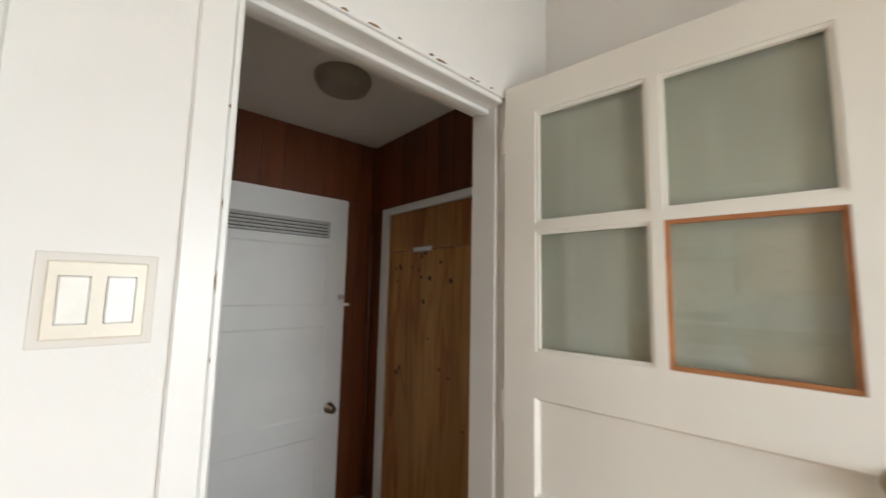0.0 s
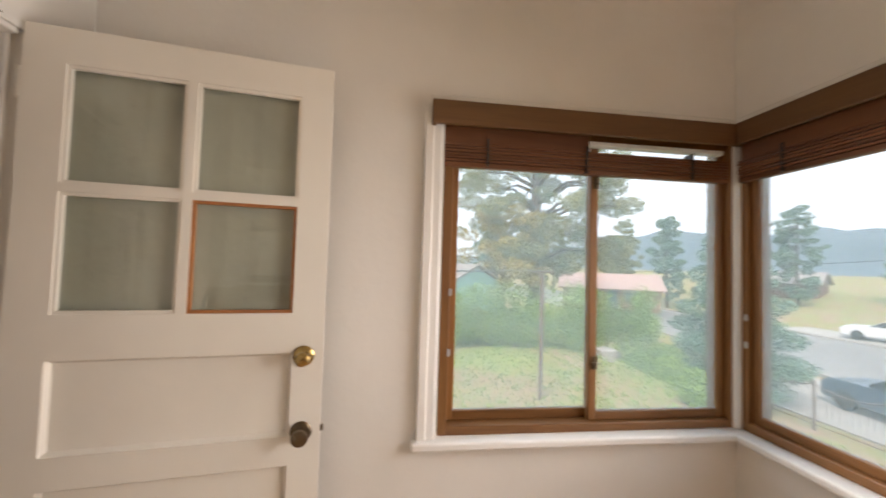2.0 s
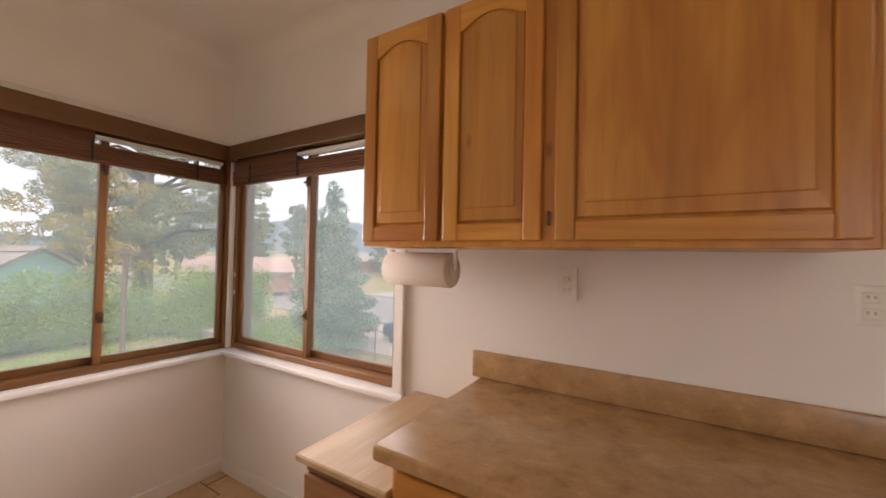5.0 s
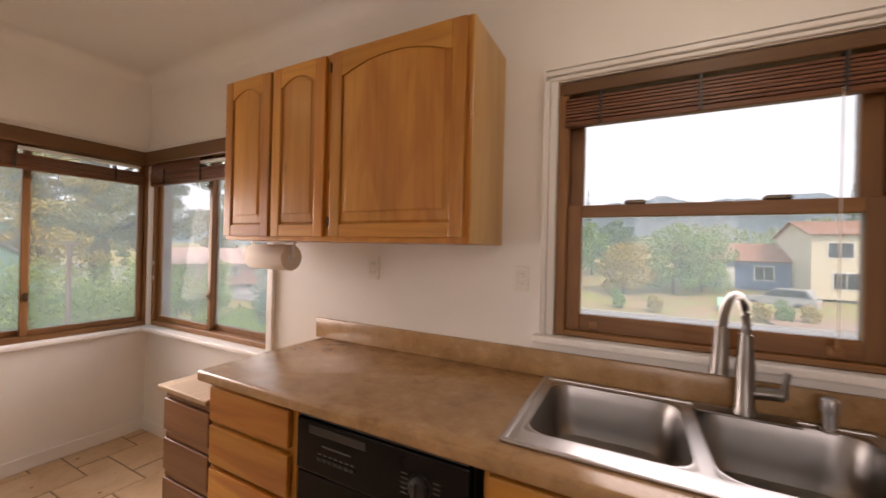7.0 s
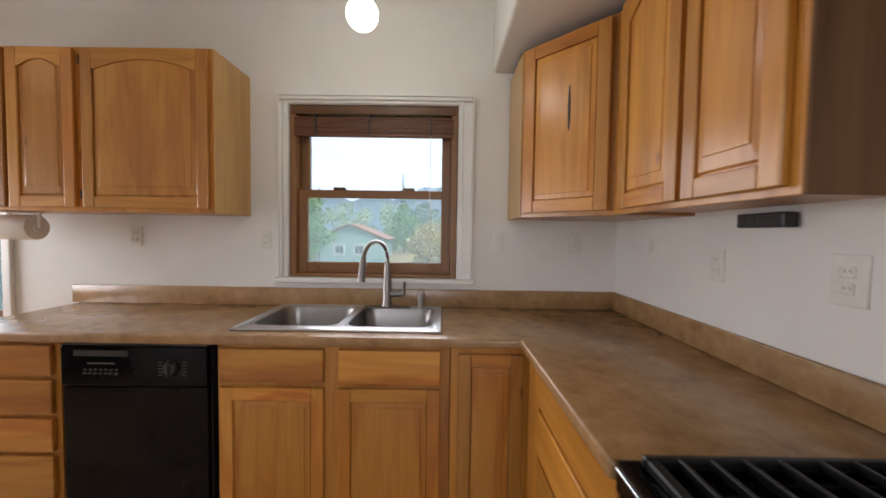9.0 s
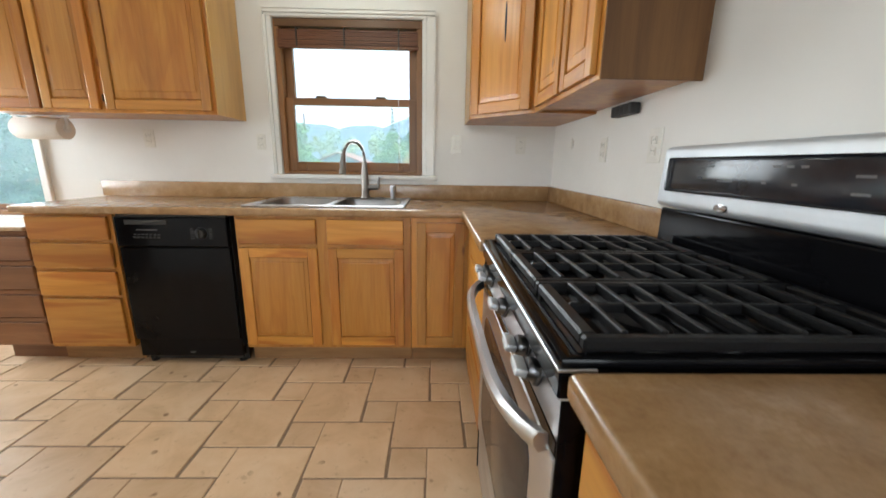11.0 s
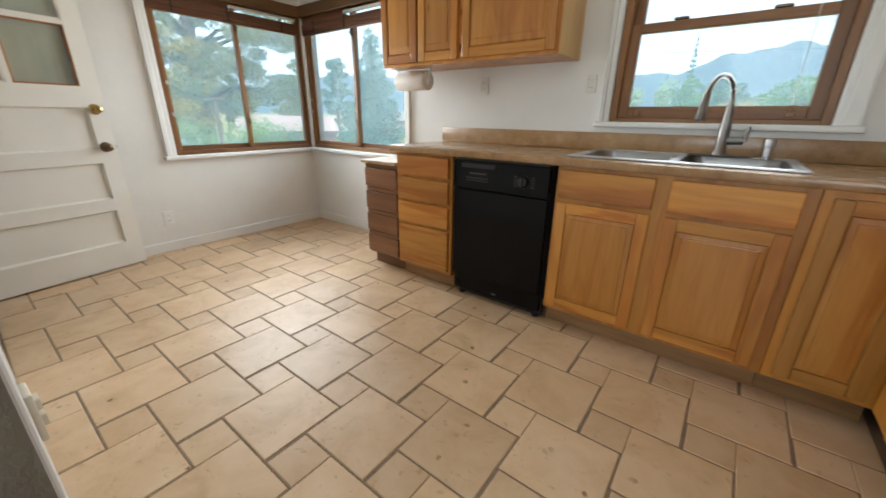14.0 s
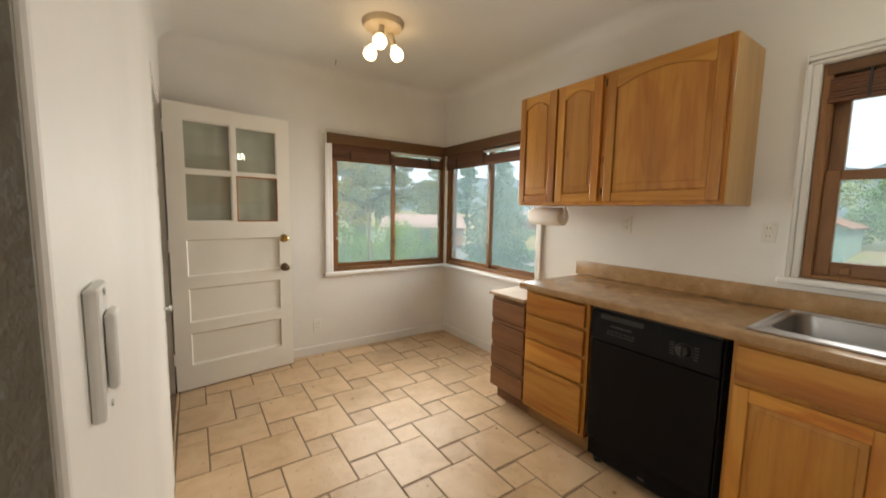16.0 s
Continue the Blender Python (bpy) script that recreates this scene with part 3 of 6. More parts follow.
def slider(name, along, a0, a1, at, z0, z1, mid, woods, label):
    """A two-pane sliding window in a wood frame, lying along x or y at depth `at` (its outer side is away from the room)."""
    o = tagged(new(name), label, "window", "", "structure")
    out = -1 if along == "x" else 1
    o.matrix_world = pose((a0 + a1) / 2, at, z0) if along == "x" else pose(at, (a0 + a1) / 2, z0)
    c = (a0 + a1) / 2
    wu, wl = woods
    def put(nm, u0, u1, w0, w1, zz0, zz1, mat, parent, b=0.003):
        u0, u1, w0, w1 = u0 - c, u1 - c, out * w0, out * w1
        bm = box(u0, u1, w0, w1, zz0 - z0, zz1 - z0, b) if along == "x" else box(w0, w1, u0, u1, zz0 - z0, zz1 - z0, b)
        return part(nm, bm, mat, parent)
    f = 0.036
    put("jamb", a0, a0 + f, -0.07, 0.05, z0, z1, wu, o)
    put("jamb", a1 - f, a1, -0.07, 0.05, z0, z1, wu, o)
    put("bottom_track", a0 + f, a1 - f, -0.07, 0.05, z0, z0 + 0.034, wl, o)
    put("head", a0 + f, a1 - f, -0.07, 0.05, z1 - 0.04, z1, wl, o)
    for s0, s1, d in ((a0 + f, mid + 0.024, 0.008), (mid - 0.024, a1 - f, -0.03)):
        if along == "y":
            d = 0.008 if s0 > mid - 0.1 else -0.03
        sash = put("sash", s0, s0 + 0.034, d - 0.014, d + 0.016, z0 + 0.034, z1 - 0.04, wu, o)
        put("stile", s1 - 0.034, s1, d - 0.014, d + 0.016, z0 + 0.034, z1 - 0.04, wu, sash)
        put("rail", s0 + 0.034, s1 - 0.034, d - 0.014, d + 0.016, z0 + 0.034, z0 + 0.07, wl, sash)
        put("rail", s0 + 0.034, s1 - 0.034, d - 0.014, d + 0.016, z1 - 0.075, z1 - 0.04, wl, sash)
        p = put("pane", s0 + 0.03, s1 - 0.03, d - 0.002, d + 0.002, z0 + 0.066, z1 - 0.07, GLASS, sash, 0)
        p.visible_shadow = False
    for z in (1.02, 1.775):
        lt = put("latch", mid - 0.012, mid + 0.012, -0.052, -0.045, z, z + 0.055, BRONZE, o)
        put("latch_lever", mid - 0.006, mid + 0.02, -0.062, -0.0525, z + 0.018, z + 0.032, BRONZE, lt, 0.003)
    side = a1 - f - 0.006
    for z in (1.08, 1.315) if along == "y" else (1.12, 1.235):
        put("sash_clip", side, side + 0.012, -0.078, -0.0705, z, z + 0.028, STEEL_Z, o, 0.002)
    return o


WZ0, WZ1 = 0.775, 2.05
slider("window_1", "y", -1.755, -0.46, 1.232, WZ0, WZ1, -1.115, (WINWOOD_Z, WINWOOD_Y), "brown wooden sliding window at the room's corner")
slider("window_2", "x", -0.22, 1.16, -1.835, WZ0, WZ1, 0.47, (WINWOOD_Z, WINWOOD_X), "brown wooden sliding window at the room's corner")
setting("window_post", box(1.146, 1.29, -1.88, W - 0.004, WZ0, 2.055, 0.004), TRIM, "white corner post between two windows")
setting("window_sill_1", box(E - 0.045, 1.16, W - 0.02, -0.358, 0.745, 0.776, 0.008, 2), TRIM, "white painted window sill")
setting("window_sill_2", box(-0.30, E - 0.0455, W - 0.02, W + 0.045, 0.745, 0.776, 0.008, 2), TRIM, "white painted window sill")


def moulding(k, bm, label="white painted window casing"):
    return setting("trim_" + str(k), bm, TRIM, label)


# casing beside and above the corner windows
moulding(1, box(0.022 - 0.022, 0.018, 0, 0.05, 0, 1.28, 0.004)).matrix_world = pose(E - 0.018, -0.445, 0.776)
moulding(2, box(E - 0.026, E, -0.412, -0.376, 0.776, 2.056, 0.004))
moulding(3, box(E - 0.016, E, W, -0.395, 2.058, 2.10, 0.006))
moulding(4, box(-0.27, -0.228, W, W + 0.018, 0.776, 2.056, 0.004))
moulding(5, box(-0.288, -0.272, W, W + 0.026, 0.776, 2.056, 0.004))
moulding(6, box(-0.29, E - 0.017, W, W + 0.016, 2.058, 2.10, 0.006))
# valances and raised blinds
v1 = thing("valance", (E - 0.04, -1.06, 1.97), "brown wooden valance board above the window", "valance")
part("board", box(-0.018, 0.0, -0.655, 0.66, 0, 0.092, 0.003), VALANCE_Y, v1)
part("return_end", box(0.0005, 0.036, 0.642, 0.66, 0, 0.092, 0.003), VALANCE_Y, v1)
v2 = thing("valance", (0.40, W + 0.04, 1.97), "brown wooden valance board above the window", "valance")
part("board", box(-0.66, 0.68, 0.0, 0.018, 0, 0.092, 0.003), VALANCE_X, v2)
part("return_end", box(-0.66, -0.642, -0.036, -0.0005, 0, 0.092, 0.003), VALANCE_X, v2)
b1 = shade("y", W + 0.03, -0.455, E + 0.02, 1.825, 1.94, 1, BLIND_Y, "woven_blind", "raised brown woven wood blind with cords")
b2 = shade("x", -0.215, E - 0.01, W - 0.02, 1.825, 1.94, 1, BLIND_X, "woven_blind", "raised brown woven wood blind with cords")
# white bars stand in for light in the gap, brown ones close it
part("headrail", box(-0.018, 0.018, -0.60, 0.02, 0.121, 0.139, 0.002), WHITEPL, b1, "white strip painted as light through the gap")
part("headrail", box(-0.018, 0.018, 0.0205, 0.63, 0.094, 0.160, 0.002), BLIND_Y, b1)
part("headrail", box(0.0405, 0.66, -0.018, 0.018, 0.094, 0.160, 0.002), BLIND_X, b2)
part("headrail", box(-0.66, 0.04, -0.018, 0.018, 0.121, 0.139, 0.002), WHITEPL, b2, "white strip painted as light through the gap")

# sink window: double hung
sw = tagged(new("window_3"), "brown wooden double-hung window above the sink", "window", "", "structure")
sw.matrix_world = pose(-2.325, W - 0.06, 1.085)


def swp(nm, x0, x1, y0, y1, z0, z1, mat, parent=None, b=0.003):
    return part(nm, box(x0 + 2.325, x1 + 2.325, y0 - (W - 0.06), y1 - (W - 0.06), z0 - 1.085, z1 - 1.085, b), mat, parent or sw)


swp("jamb", -1.888, -1.852, W - 0.12, W - 0.012, 1.087, 2.053, WINWOOD_Z)
swp("jamb", -2.798, -2.762, W - 0.12, W - 0.012, 1.087, 2.053, WINWOOD_Z)
swp("head", -2.762, -1.888, W - 0.12, W - 0.012, 2.02, 2.053, WINWOOD_X)
swp("inner_sill", -2.762, -1.888, W - 0.12, W - 0.012, 1.087, 1.108, WINWOOD_X)
for nm, z0, z1, d in (("lower_sash", 1.108, 1.585, W - 0.055), ("upper_sash", 1.545, 2.02, W - 0.095)):
    s = swp(nm, -1.94, -1.888, d - 0.018, d + 0.018, z0, z1, WINWOOD_Z)
    swp("stile", -2.762, -2.71, d - 0.018, d + 0.018, z0, z1, WINWOOD_Z, s)
    swp("rail", -2.71, -1.94, d - 0.018, d + 0.018, z0, z0 + (0.062 if nm == "lower_sash" else 0.04), WINWOOD_X, s)
    swp("rail", -2.71, -1.94, d - 0.018, d + 0.018, z1 - 0.045, z1, WINWOOD_X, s)
    p = swp("pane", -2.712, -1.938, d - 0.002, d + 0.002, z0 + 0.04, z1 - 0.04, GLASS, s, 0)
    p.visible_shadow = False
for x in (-2.12, -2.52):
    swp("sash_lock", x - 0.035, x + 0.035, W - 0.085, W - 0.045, 1.5855, 1.602, BRONZE, None, 0.006)
    swp("finger_lift", x - 0.018 + (0.13 if x > -2.3 else -0.13), x + 0.018 + (0.13 if x > -2.3 else -0.13), W - 0.037, W - 0.02, 1.118, 1.148, WINWOOD_X)
k = 7
for x0, x1, d in ((-1.85, -1.822, 0.012), (-1.822, -1.80, 0.024), (-2.828, -2.80, 0.012), (-2.878, -2.828, 0.024)):
    moulding(k, box(x0 + 0.0005, x1, W, W + d, 1.086, 2.058, 0.003))
    k += 1
moulding(k, box(-2.828, -1.822, W, W + 0.012, 2.0585, 2.074, 0.003))
moulding(k + 1, box(-2.878, -1.80, W, W + 0.024, 2.0745, 2.094, 0.003))
for k2, (x0, x1, z0, z1) in enumerate(((-1.8065, -1.7995, 1.087, 2.1), (-2.885, -2.878, 1.087, 2.1), (-2.8775, -1.807, 2.0945, 2.101))):
    moulding(k + 2 + k2, box(x0, x1, W, W + 0.031, z0, z1, 0.0025, 2))
setting("window_sill_3", box(-2.905, -1.775, W - 0.012, W + 0.042, 1.056, 1.086, 0.009, 3), TRIM, "white painted window sill above the sink")
sb = shade("x", -2.775, -1.875, W - 0.018, 1.88, 2.0, 1, BLIND_X, "woven_blind", "raised dark brown slatted blind above the sink")
part("pull_cord", tube([(-0.32, 0.016, 0.02), (-0.319, 0.016, -0.3), (-0.32, 0.016, -0.705)], 0.0016, 6), PAPER, sb, "thin pale pull cord")
part("tassel", turned(lathe([(0.003, 0.0), (0.006, -0.008), (0.0075, -0.03), (0.004, -0.036), (0, -0.037)], 10), pose(-0.32, 0.016, -0.705)), WINWOOD_Z, sb, "small brown wooden tassel", True)
hr = thing("blind_headrail", (-2.325, W - 0.022, 2.003), "brown wooden blind headrail", "blind")
part("rail", box(-0.46, 0.46, -0.02, 0.02, 0, 0.046, 0.003), VALANCE_X, hr)

# ---- doorway and doors ----
moulding(21, box(0.046, 0.104, N - 0.010, N, 0, 2.075, 0.004), "white painted door casing with worn edges")
moulding(22, box(0.1041, 0.118, N + 0.001, N + 0.14, 0, 2.069, 0.003), "white painted door jamb")
moulding(23, box(0.888, 0.9049, N + 0.03, N + 0.139, 0, 2.069, 0.003), "cream painted door jamb")
moulding(24, box(0.1185, 0.8875, N + 0.001, N + 0.139, 2.052, 2.0695, 0.003), "white painted door head")
moulding(25, box(0.1185, 0.8875, N + 0.06, N + 0.09, 2.036, 2.0515, 0.003), "white painted door stop")
chip = bmesh.new()
rnd = random.Random(4)
x = 0.12
while x < 0.89:
    w = rnd.uniform(0.010, 0.045)
    zc = 2.074 + rnd.uniform(0, 0.007)
    tip = [(x, zc), (x + 0.3 * w, zc - rnd.uniform(0.001, 0.003)), (x + w, zc + rnd.uniform(-0.001, 0.002)), (x + 0.7 * w, zc + rnd.uniform(0.003, 0.006)), (x + 0.25 * w, zc + 0.004)]
    outline(tip, N - 0.0025, N - 0.001, chip)
    x += w + rnd.choice((0.006, 0.015, 0.05, 0.09))
z = 0.75
while z < 2.05:
    d = rnd.uniform(0.008, 0.05)
    outline([(0.1036, z), (0.1046, z + 0.4 * d), (0.1036, z + d), (0.1036 - rnd.uniform(0.001, 0.004), z + 0.55 * d)], N - 0.0104, N - 0.009, chip)
    z += d + rnd.uniform(0.05, 0.3)
setting("trim_26", box(0.105, 0.905, N - 0.004, N, 2.0705, 2.088, 0.001), TRIM, "strip of bare doorway head with worn paint")
setting("trim_27", chip, KICK, "flaked bare wood along the doorway head").location.y = -0.003


def panel_slab(bm, w, h, t, holes, bevel=0.003):
    """A flat slab in x and z with rectangular holes."""
    us = sorted({0.0, w, *(v for q in holes for v in q[:2])})
    vs = sorted({0.0, h, *(v for q in holes for v in q[2:])})
    return merge(bm, cells(us, vs, -t / 2, t / 2, holes, (0, 2, 1)))


def sloped_panel(x0, x1, z0, z1, edge, y0, y1, back):
    """A panel whose border slopes from depth y0 to y1."""
    t = bmesh.new()
    a = [t.verts.new(p) for p in ((x0, y0, z0), (x1, y0, z0), (x1, y0, z1), (x0, y0, z1))]
    e = edge
    b = [t.verts.new(p) for p in ((x0 + e, y1, z0 + e), (x1 - e, y1, z0 + e), (x1 - e, y1, z1 - e), (x0 + e, y1, z1 - e))]
    c = [t.verts.new(p) for p in ((x0, back, z0), (x1, back, z0), (x1, back, z1), (x0, back, z1))]
    for i in range(4):
        j = (i + 1) % 4
        t.faces.new((a[i], a[j], b[j], b[i]))
        t.faces.new((a[i], a[j], c[j], c[i]))
    t.faces.new(b)
    t.faces.new(c)
    return t


# the open entry door: hinge at its local x = 0, front faces local -y
hinge, free = Vector((0.905, 0.79, 0)), Vector((1.032, -0.047, 0))
ang = math.degrees(math.atan2(free.y - hinge.y, free.x - hinge.x))
DW = 0.846
door = tagged(new("door_1"), "cream painted wooden door standing open, four small panes", "door", "", "structure")
door.matrix_world = pose(hinge.x, hinge.y, 0.014, 0, 0, ang) 
H = 2.078
slab = bmesh.new()
gx0, gxm, gx1 = 0.105, 0.425, 0.745
gz0, gzm, gz1 = 1.248, 1.612, 1.972
ph = [(0.10, 0.748, 0.85, 1.118), (0.10, 0.748, 0.505, 0.757), (0.10, 0.748, 0.18, 0.42)]
gh = [(gx0, gxm - 0.014, gz0, gzm - 0.012), (gxm + 0.014, gx1, gz0, gzm - 0.012), (gx0, gxm - 0.014, gzm + 0.012, gz1), (gxm + 0.014, gx1, gzm + 0.012, gz1)]
panel_slab(slab, DW, H, 0.042, gh + ph)
part("door_leaf", slab, DOORPAINT, door)
for q in ph:
    part("panel", sloped_panel(q[0] - 0.004, q[1] + 0.004, q[2] - 0.004, q[3] + 0.004, 0.014, -0.0195, -0.003, 0.012), DOORPAINT, door)
for i, q in enumerate(gh):
    p = part("pane", box(q[0] - 0.004, q[1] + 0.004, -0.002, 0.002, q[2] - 0.004, q[3] + 0.004), DOORGLASS, door)
    bead = cells([q[0] - 0.0005, q[0] + 0.010, q[1] - 0.010, q[1] + 0.0005], [q[2] - 0.0005, q[2] + 0.010, q[3] - 0.010, q[3] + 0.0005], -0.016, -0.004, [(q[0] + 0.010, q[1] - 0.010, q[2] + 0.010, q[3] - 0.010)], (0, 2, 1))
    part("glazing_bead", bead, BAREWOOD if i == 1 else DOORPAINT, door, "stripped bare orange wood bead" if i == 1 else "")
cl = bmesh.new()
rows = []
for i in range(41):
    x = 0.10 + 0.65 * i / 40
    rows.append([cl.verts.new((x, 0.012 + 0.0012 * math.sin(i * 0.9) + 0.0008 * math.sin(i * 2.3), z)) for z in (1.23, 1.5, 1.75, 1.985)])
for a, b in zip(rows, rows[1:]):
    for j in range(3):
        cl.faces.new((a[j], b[j], b[j + 1], a[j + 1]))
part("door_curtain", cl, CURTAIN, door, "grey-green sheer cloth stretched behind the panes", True)


def knob(parent, x, y, z, mat, r=0.026, sign=-1):
    o = part("door_knob", turned(lathe([(0.034, 0), (0.034, 0.004), (0.028, 0.009), (0.011, 0.012), (0.011, 0.03), (r * 0.75, 0.036), (r, 0.047), (r * 0.92, 0.058), (r * 0.5, 0.064), (0, 0.065)], 20), pose(x, y, z, 90 if sign < 0 else -90)), mat, parent, "aged brass round knob", True)
    return o


knob(door, 0.785, -0.0212, 1.108, BRASS, 0.024)
knob(door, 0.787, -0.0212, 0.862, BRONZE, 0.027)
for z in (0.2, 1.03, 1.86):
    part("hinge", box(-0.012, 0.0, -0.02, 0.02, z, z + 0.09, 0.002), DOORPAINT, door)
part("strike_stub", box(DW, DW + 0.010, -0.008, 0.008, 0.853, 0.871, 0.002), BRONZE, door)

# louvred hall door
hd = tagged(new("door_2"), "white painted panel door with a louvre on top, closed", "door", "", "structure")
hd.matrix_world = pose(0.36, HB - 0.022, 0.0)
w = 0.80
hs = bmesh.new()
holes = [(0.06, 0.672, 1.752, 1.862), (0.06, 0.672, 0.60, 1.172), (0.06, 0.672, 1.306, 1.70), (0.06, 0.66, 0.09, 0.475)]
panel_slab(hs, w, 2.03, 0.04, holes)
part("door_leaf", hs, TRIM, hd)
for q in holes[1:]:
    part("panel", sloped_panel(q[0] - 0.004, q[1] + 0.004, q[2] - 0.004, q[3] + 0.004, 0.015, -0.018, -0.01, 0.01), TRIM, hd)
for i in range(5):
    part("louvre_slat", turned(box(-0.31, 0.31, -0.010, 0.010, -0.002, 0.002), pose(0.366, -0.004, 1.766 + i * 0.0215, -25)), TRIM, hd)
# dark sheet behind the slats, painted shade for the louvre's gaps
part("louvre_back", box(0.05, 0.68, 0.0125, 0.0185, 1.745, 1.87), SLOT, hd)
knob(hd, 0.727, -0.0202, 0.64, BRONZE, 0.026)
part("latch_plate", box(0.752, 0.7995, -0.028, -0.0205, 1.345, 1.375, 0.003), STEEL_X, hd)
part("latch_tongue", box(0.775, 0.83, -0.036, -0.0285, 1.30, 1.32, 0.003), WHITEPL, hd)
part("latch_keep", box(0.80, 0.825, -0.026, -0.0001, 0.63, 0.665, 0.003), BRONZE, hd)
# hall panelling
pb = tagged(new("wall_panelling_back"), "dark mahogany veneer panelling", "", "", "structure")
for i in range(14):
    x0 = -0.5 + i * 0.1352
    x1 = x0 + 0.1325
    for a, b, z0, z1 in ((x0, x1, 2.034, 2.48), (max(x0, 1.164), x1, 0.0, 2.033), (x0, min(x1, 0.356), 0.0, 2.033)):
        if b - a > 0.004:
            part("plank", box(a, b, HB - 0.012, HB, z0, z1, 0.0015), PANEL_RED, pb)
ps = tagged(new("wall_panelling_side"), "dark mahogany veneer panelling", "", "", "structure")
for i in range(12):
    y0 = N + 0.141 + i * 0.127
    y1 = min(y0 + 0.1245, HB - 0.0125)
    part("plank", box(HR - 0.012, HR, y0, y1, 1.985, 2.48, 0.0015), PANEL_RED, ps)
    if y0 > 2.26:
        part("plank", box(HR - 0.012, HR, y0, y1, 0, 1.984, 0.0015), PANEL_RED, ps)
part("corner_bead", box(HR - 0.04, HR - 0.0125, HB - 0.04, HB - 0.0125, 0, 2.48, 0.01, 2), PANEL_RED, ps)
pd = tagged(new("door_3"), "knotty plywood sheet door in a white frame", "door", "", "structure")
pd.matrix_world = pose(HR - 0.013, 1.745, 0)
part("sheet", box(-0.012, 0.012, -0.445, 0.445, 0.01, 1.665, 0.002), PLY, pd)
part("upper_sheet", box(-0.012, 0.012, -0.445, 0.445, 1.669, 1.925, 0.002), PLY, pd)
part("bolt", box(-0.024, -0.0122, -0.02, 0.16, 1.655, 1.685, 0.004), STEEL_Y, pd, "grey metal slide bolt")
for nm, a in (("door_frame", box(-0.03, 0.0128, 0.446, 0.515, 0, 1.975, 0.004)), ("door_frame", box(-0.03, 0.0128, -0.515, -0.446, 0, 1.975, 0.004)), ("door_frame", box(-0.03, 0.0128, -0.4455, 0.4455, 1.928, 1.975, 0.004))):
    part(nm, a, TRIM, pd)
kb = bmesh.new()
rk = random.Random(9)
for i in range(24):
    t2 = lathe([(rk.uniform(0.007, 0.018), 0), (0.004, 0.0012), (0, 0.0013)], 9)
    merge(kb, turned(t2, pose(-0.0121, rk.uniform(-0.38, 0.38), rk.choice((1.60, 1.50, rk.uniform(0.5, 1.1), rk.uniform(0.7, 1.4))) + rk.uniform(-0.05, 0.05), 0, -90, 0)))
part("knots", kb, KNOT, pd)
setting("ceiling_hall", box(-0.499, HR - 0.001, N + 0.141, HB - 0.001, 2.482, 2.56), CEIL, "low shaded hall ceiling")
hl = thing("hall_ceiling_light", (0.75, 1.72, 2.482), "unlit round frosted ceiling light", "ceiling light")
part("bowl", lathe([(0.14, 0.0), (0.14, -0.02), (0.12, -0.055), (0.07, -0.08), (0, -0.088)], 28), FROST, hl, "", True)

# ---- cabinets ----
def arch(x0, x1, zs, rise, n=14):
    """Points from (x1, zs) over to (x0, zs), with level shoulders and a low arch."""
    s = 0.0 if rise == 0 else min(0.014, (x1 - x0) * 0.05)
    if rise == 0:
        return [(x1, zs), (x0, zs)]
    pts = [(x1, zs)]
    for i in range(n + 1):
        u = i / n
        x = x1 - s - (x1 - x0 - 2 * s) * u
        pts.append((x, zs + rise * (1 - (2 * u - 1) ** 2)))
    pts.append((x0, zs))
    return pts


def inset(pts, d):
    c = Vector((sum(p[0] for p in pts) / len(pts), sum(p[1] for p in pts) / len(pts)))
    x0, x1 = min(p[0] for p in pts), max(p[0] for p in pts)
    z0, z1 = min(p[1] for p in pts), max(p[1] for p in pts)
    return [(c.x + (x - c.x) * (1 - 2 * d / (x1 - x0)), c.y + (z - c.y) * (1 - 2 * d / (z1 - z0))) for x, z in pts]


def panel_door(parent, x0, z0, w, h, y, rise=0.0, frame_w=0.052, name="door", raised=True, mats=None):
    """A frame-and-panel cabinet door whose back lies at depth y and whose front faces +y."""
    t = 0.02
    up_m, flat_m = mats or (OAK_Z, OAK_X)
    f = min(frame_w, w * 0.2)
    d = part(name, box(x0, x0 + f, y, y + t, z0, z0 + h, 0.004, 2), up_m, parent)
    part("stile", box(x0 + w - f, x0 + w, y, y + t, z0, z0 + h, 0.004, 2), up_m, d)
    low = box(x0 + f, x0 + w - f, y, y + t - 0.001, z0, z0 + f, 0.003)
    part("rail", low, flat_m, d)
    zs = z0 + h - f - rise
    top = [(x0 + f, z0 + h), (x0 + w - f, z0 + h)] + arch(x0 + f, x0 + w - f, zs, rise)
    part("rail", outline(top, y, y + t - 0.001), flat_m, d)
    if raised:
        base = [(x0 + f - 0.004, z0 + f - 0.004), (x0 + w - f + 0.004, z0 + f - 0.004)] + arch(x0 + f - 0.004, x0 + w - f + 0.004, zs + 0.004, rise)
        bm = bmesh.new()
        loops = []
        for dd, yy in ((0.0, y + 0.001), (0.002, y + 0.006), (0.006, y + 0.006), (0.009, y + 0.0118), (0.029, y + 0.0136), (0.0305, y + 0.0165), (0.034, y + 0.0172)):
            loops.append([bm.verts.new((px, yy, pz)) for px, pz in (inset(base, dd) if dd else base)])
        for a, b in zip(loops, loops[1:]):
            for i in range(len(a)):
                j = (i + 1) % len(a)
                bm.faces.new((a[i], a[j], b[j], b[i]))
        bm.faces.new(loops[-1])
        part("panel", bm, up_m, d)
    return d


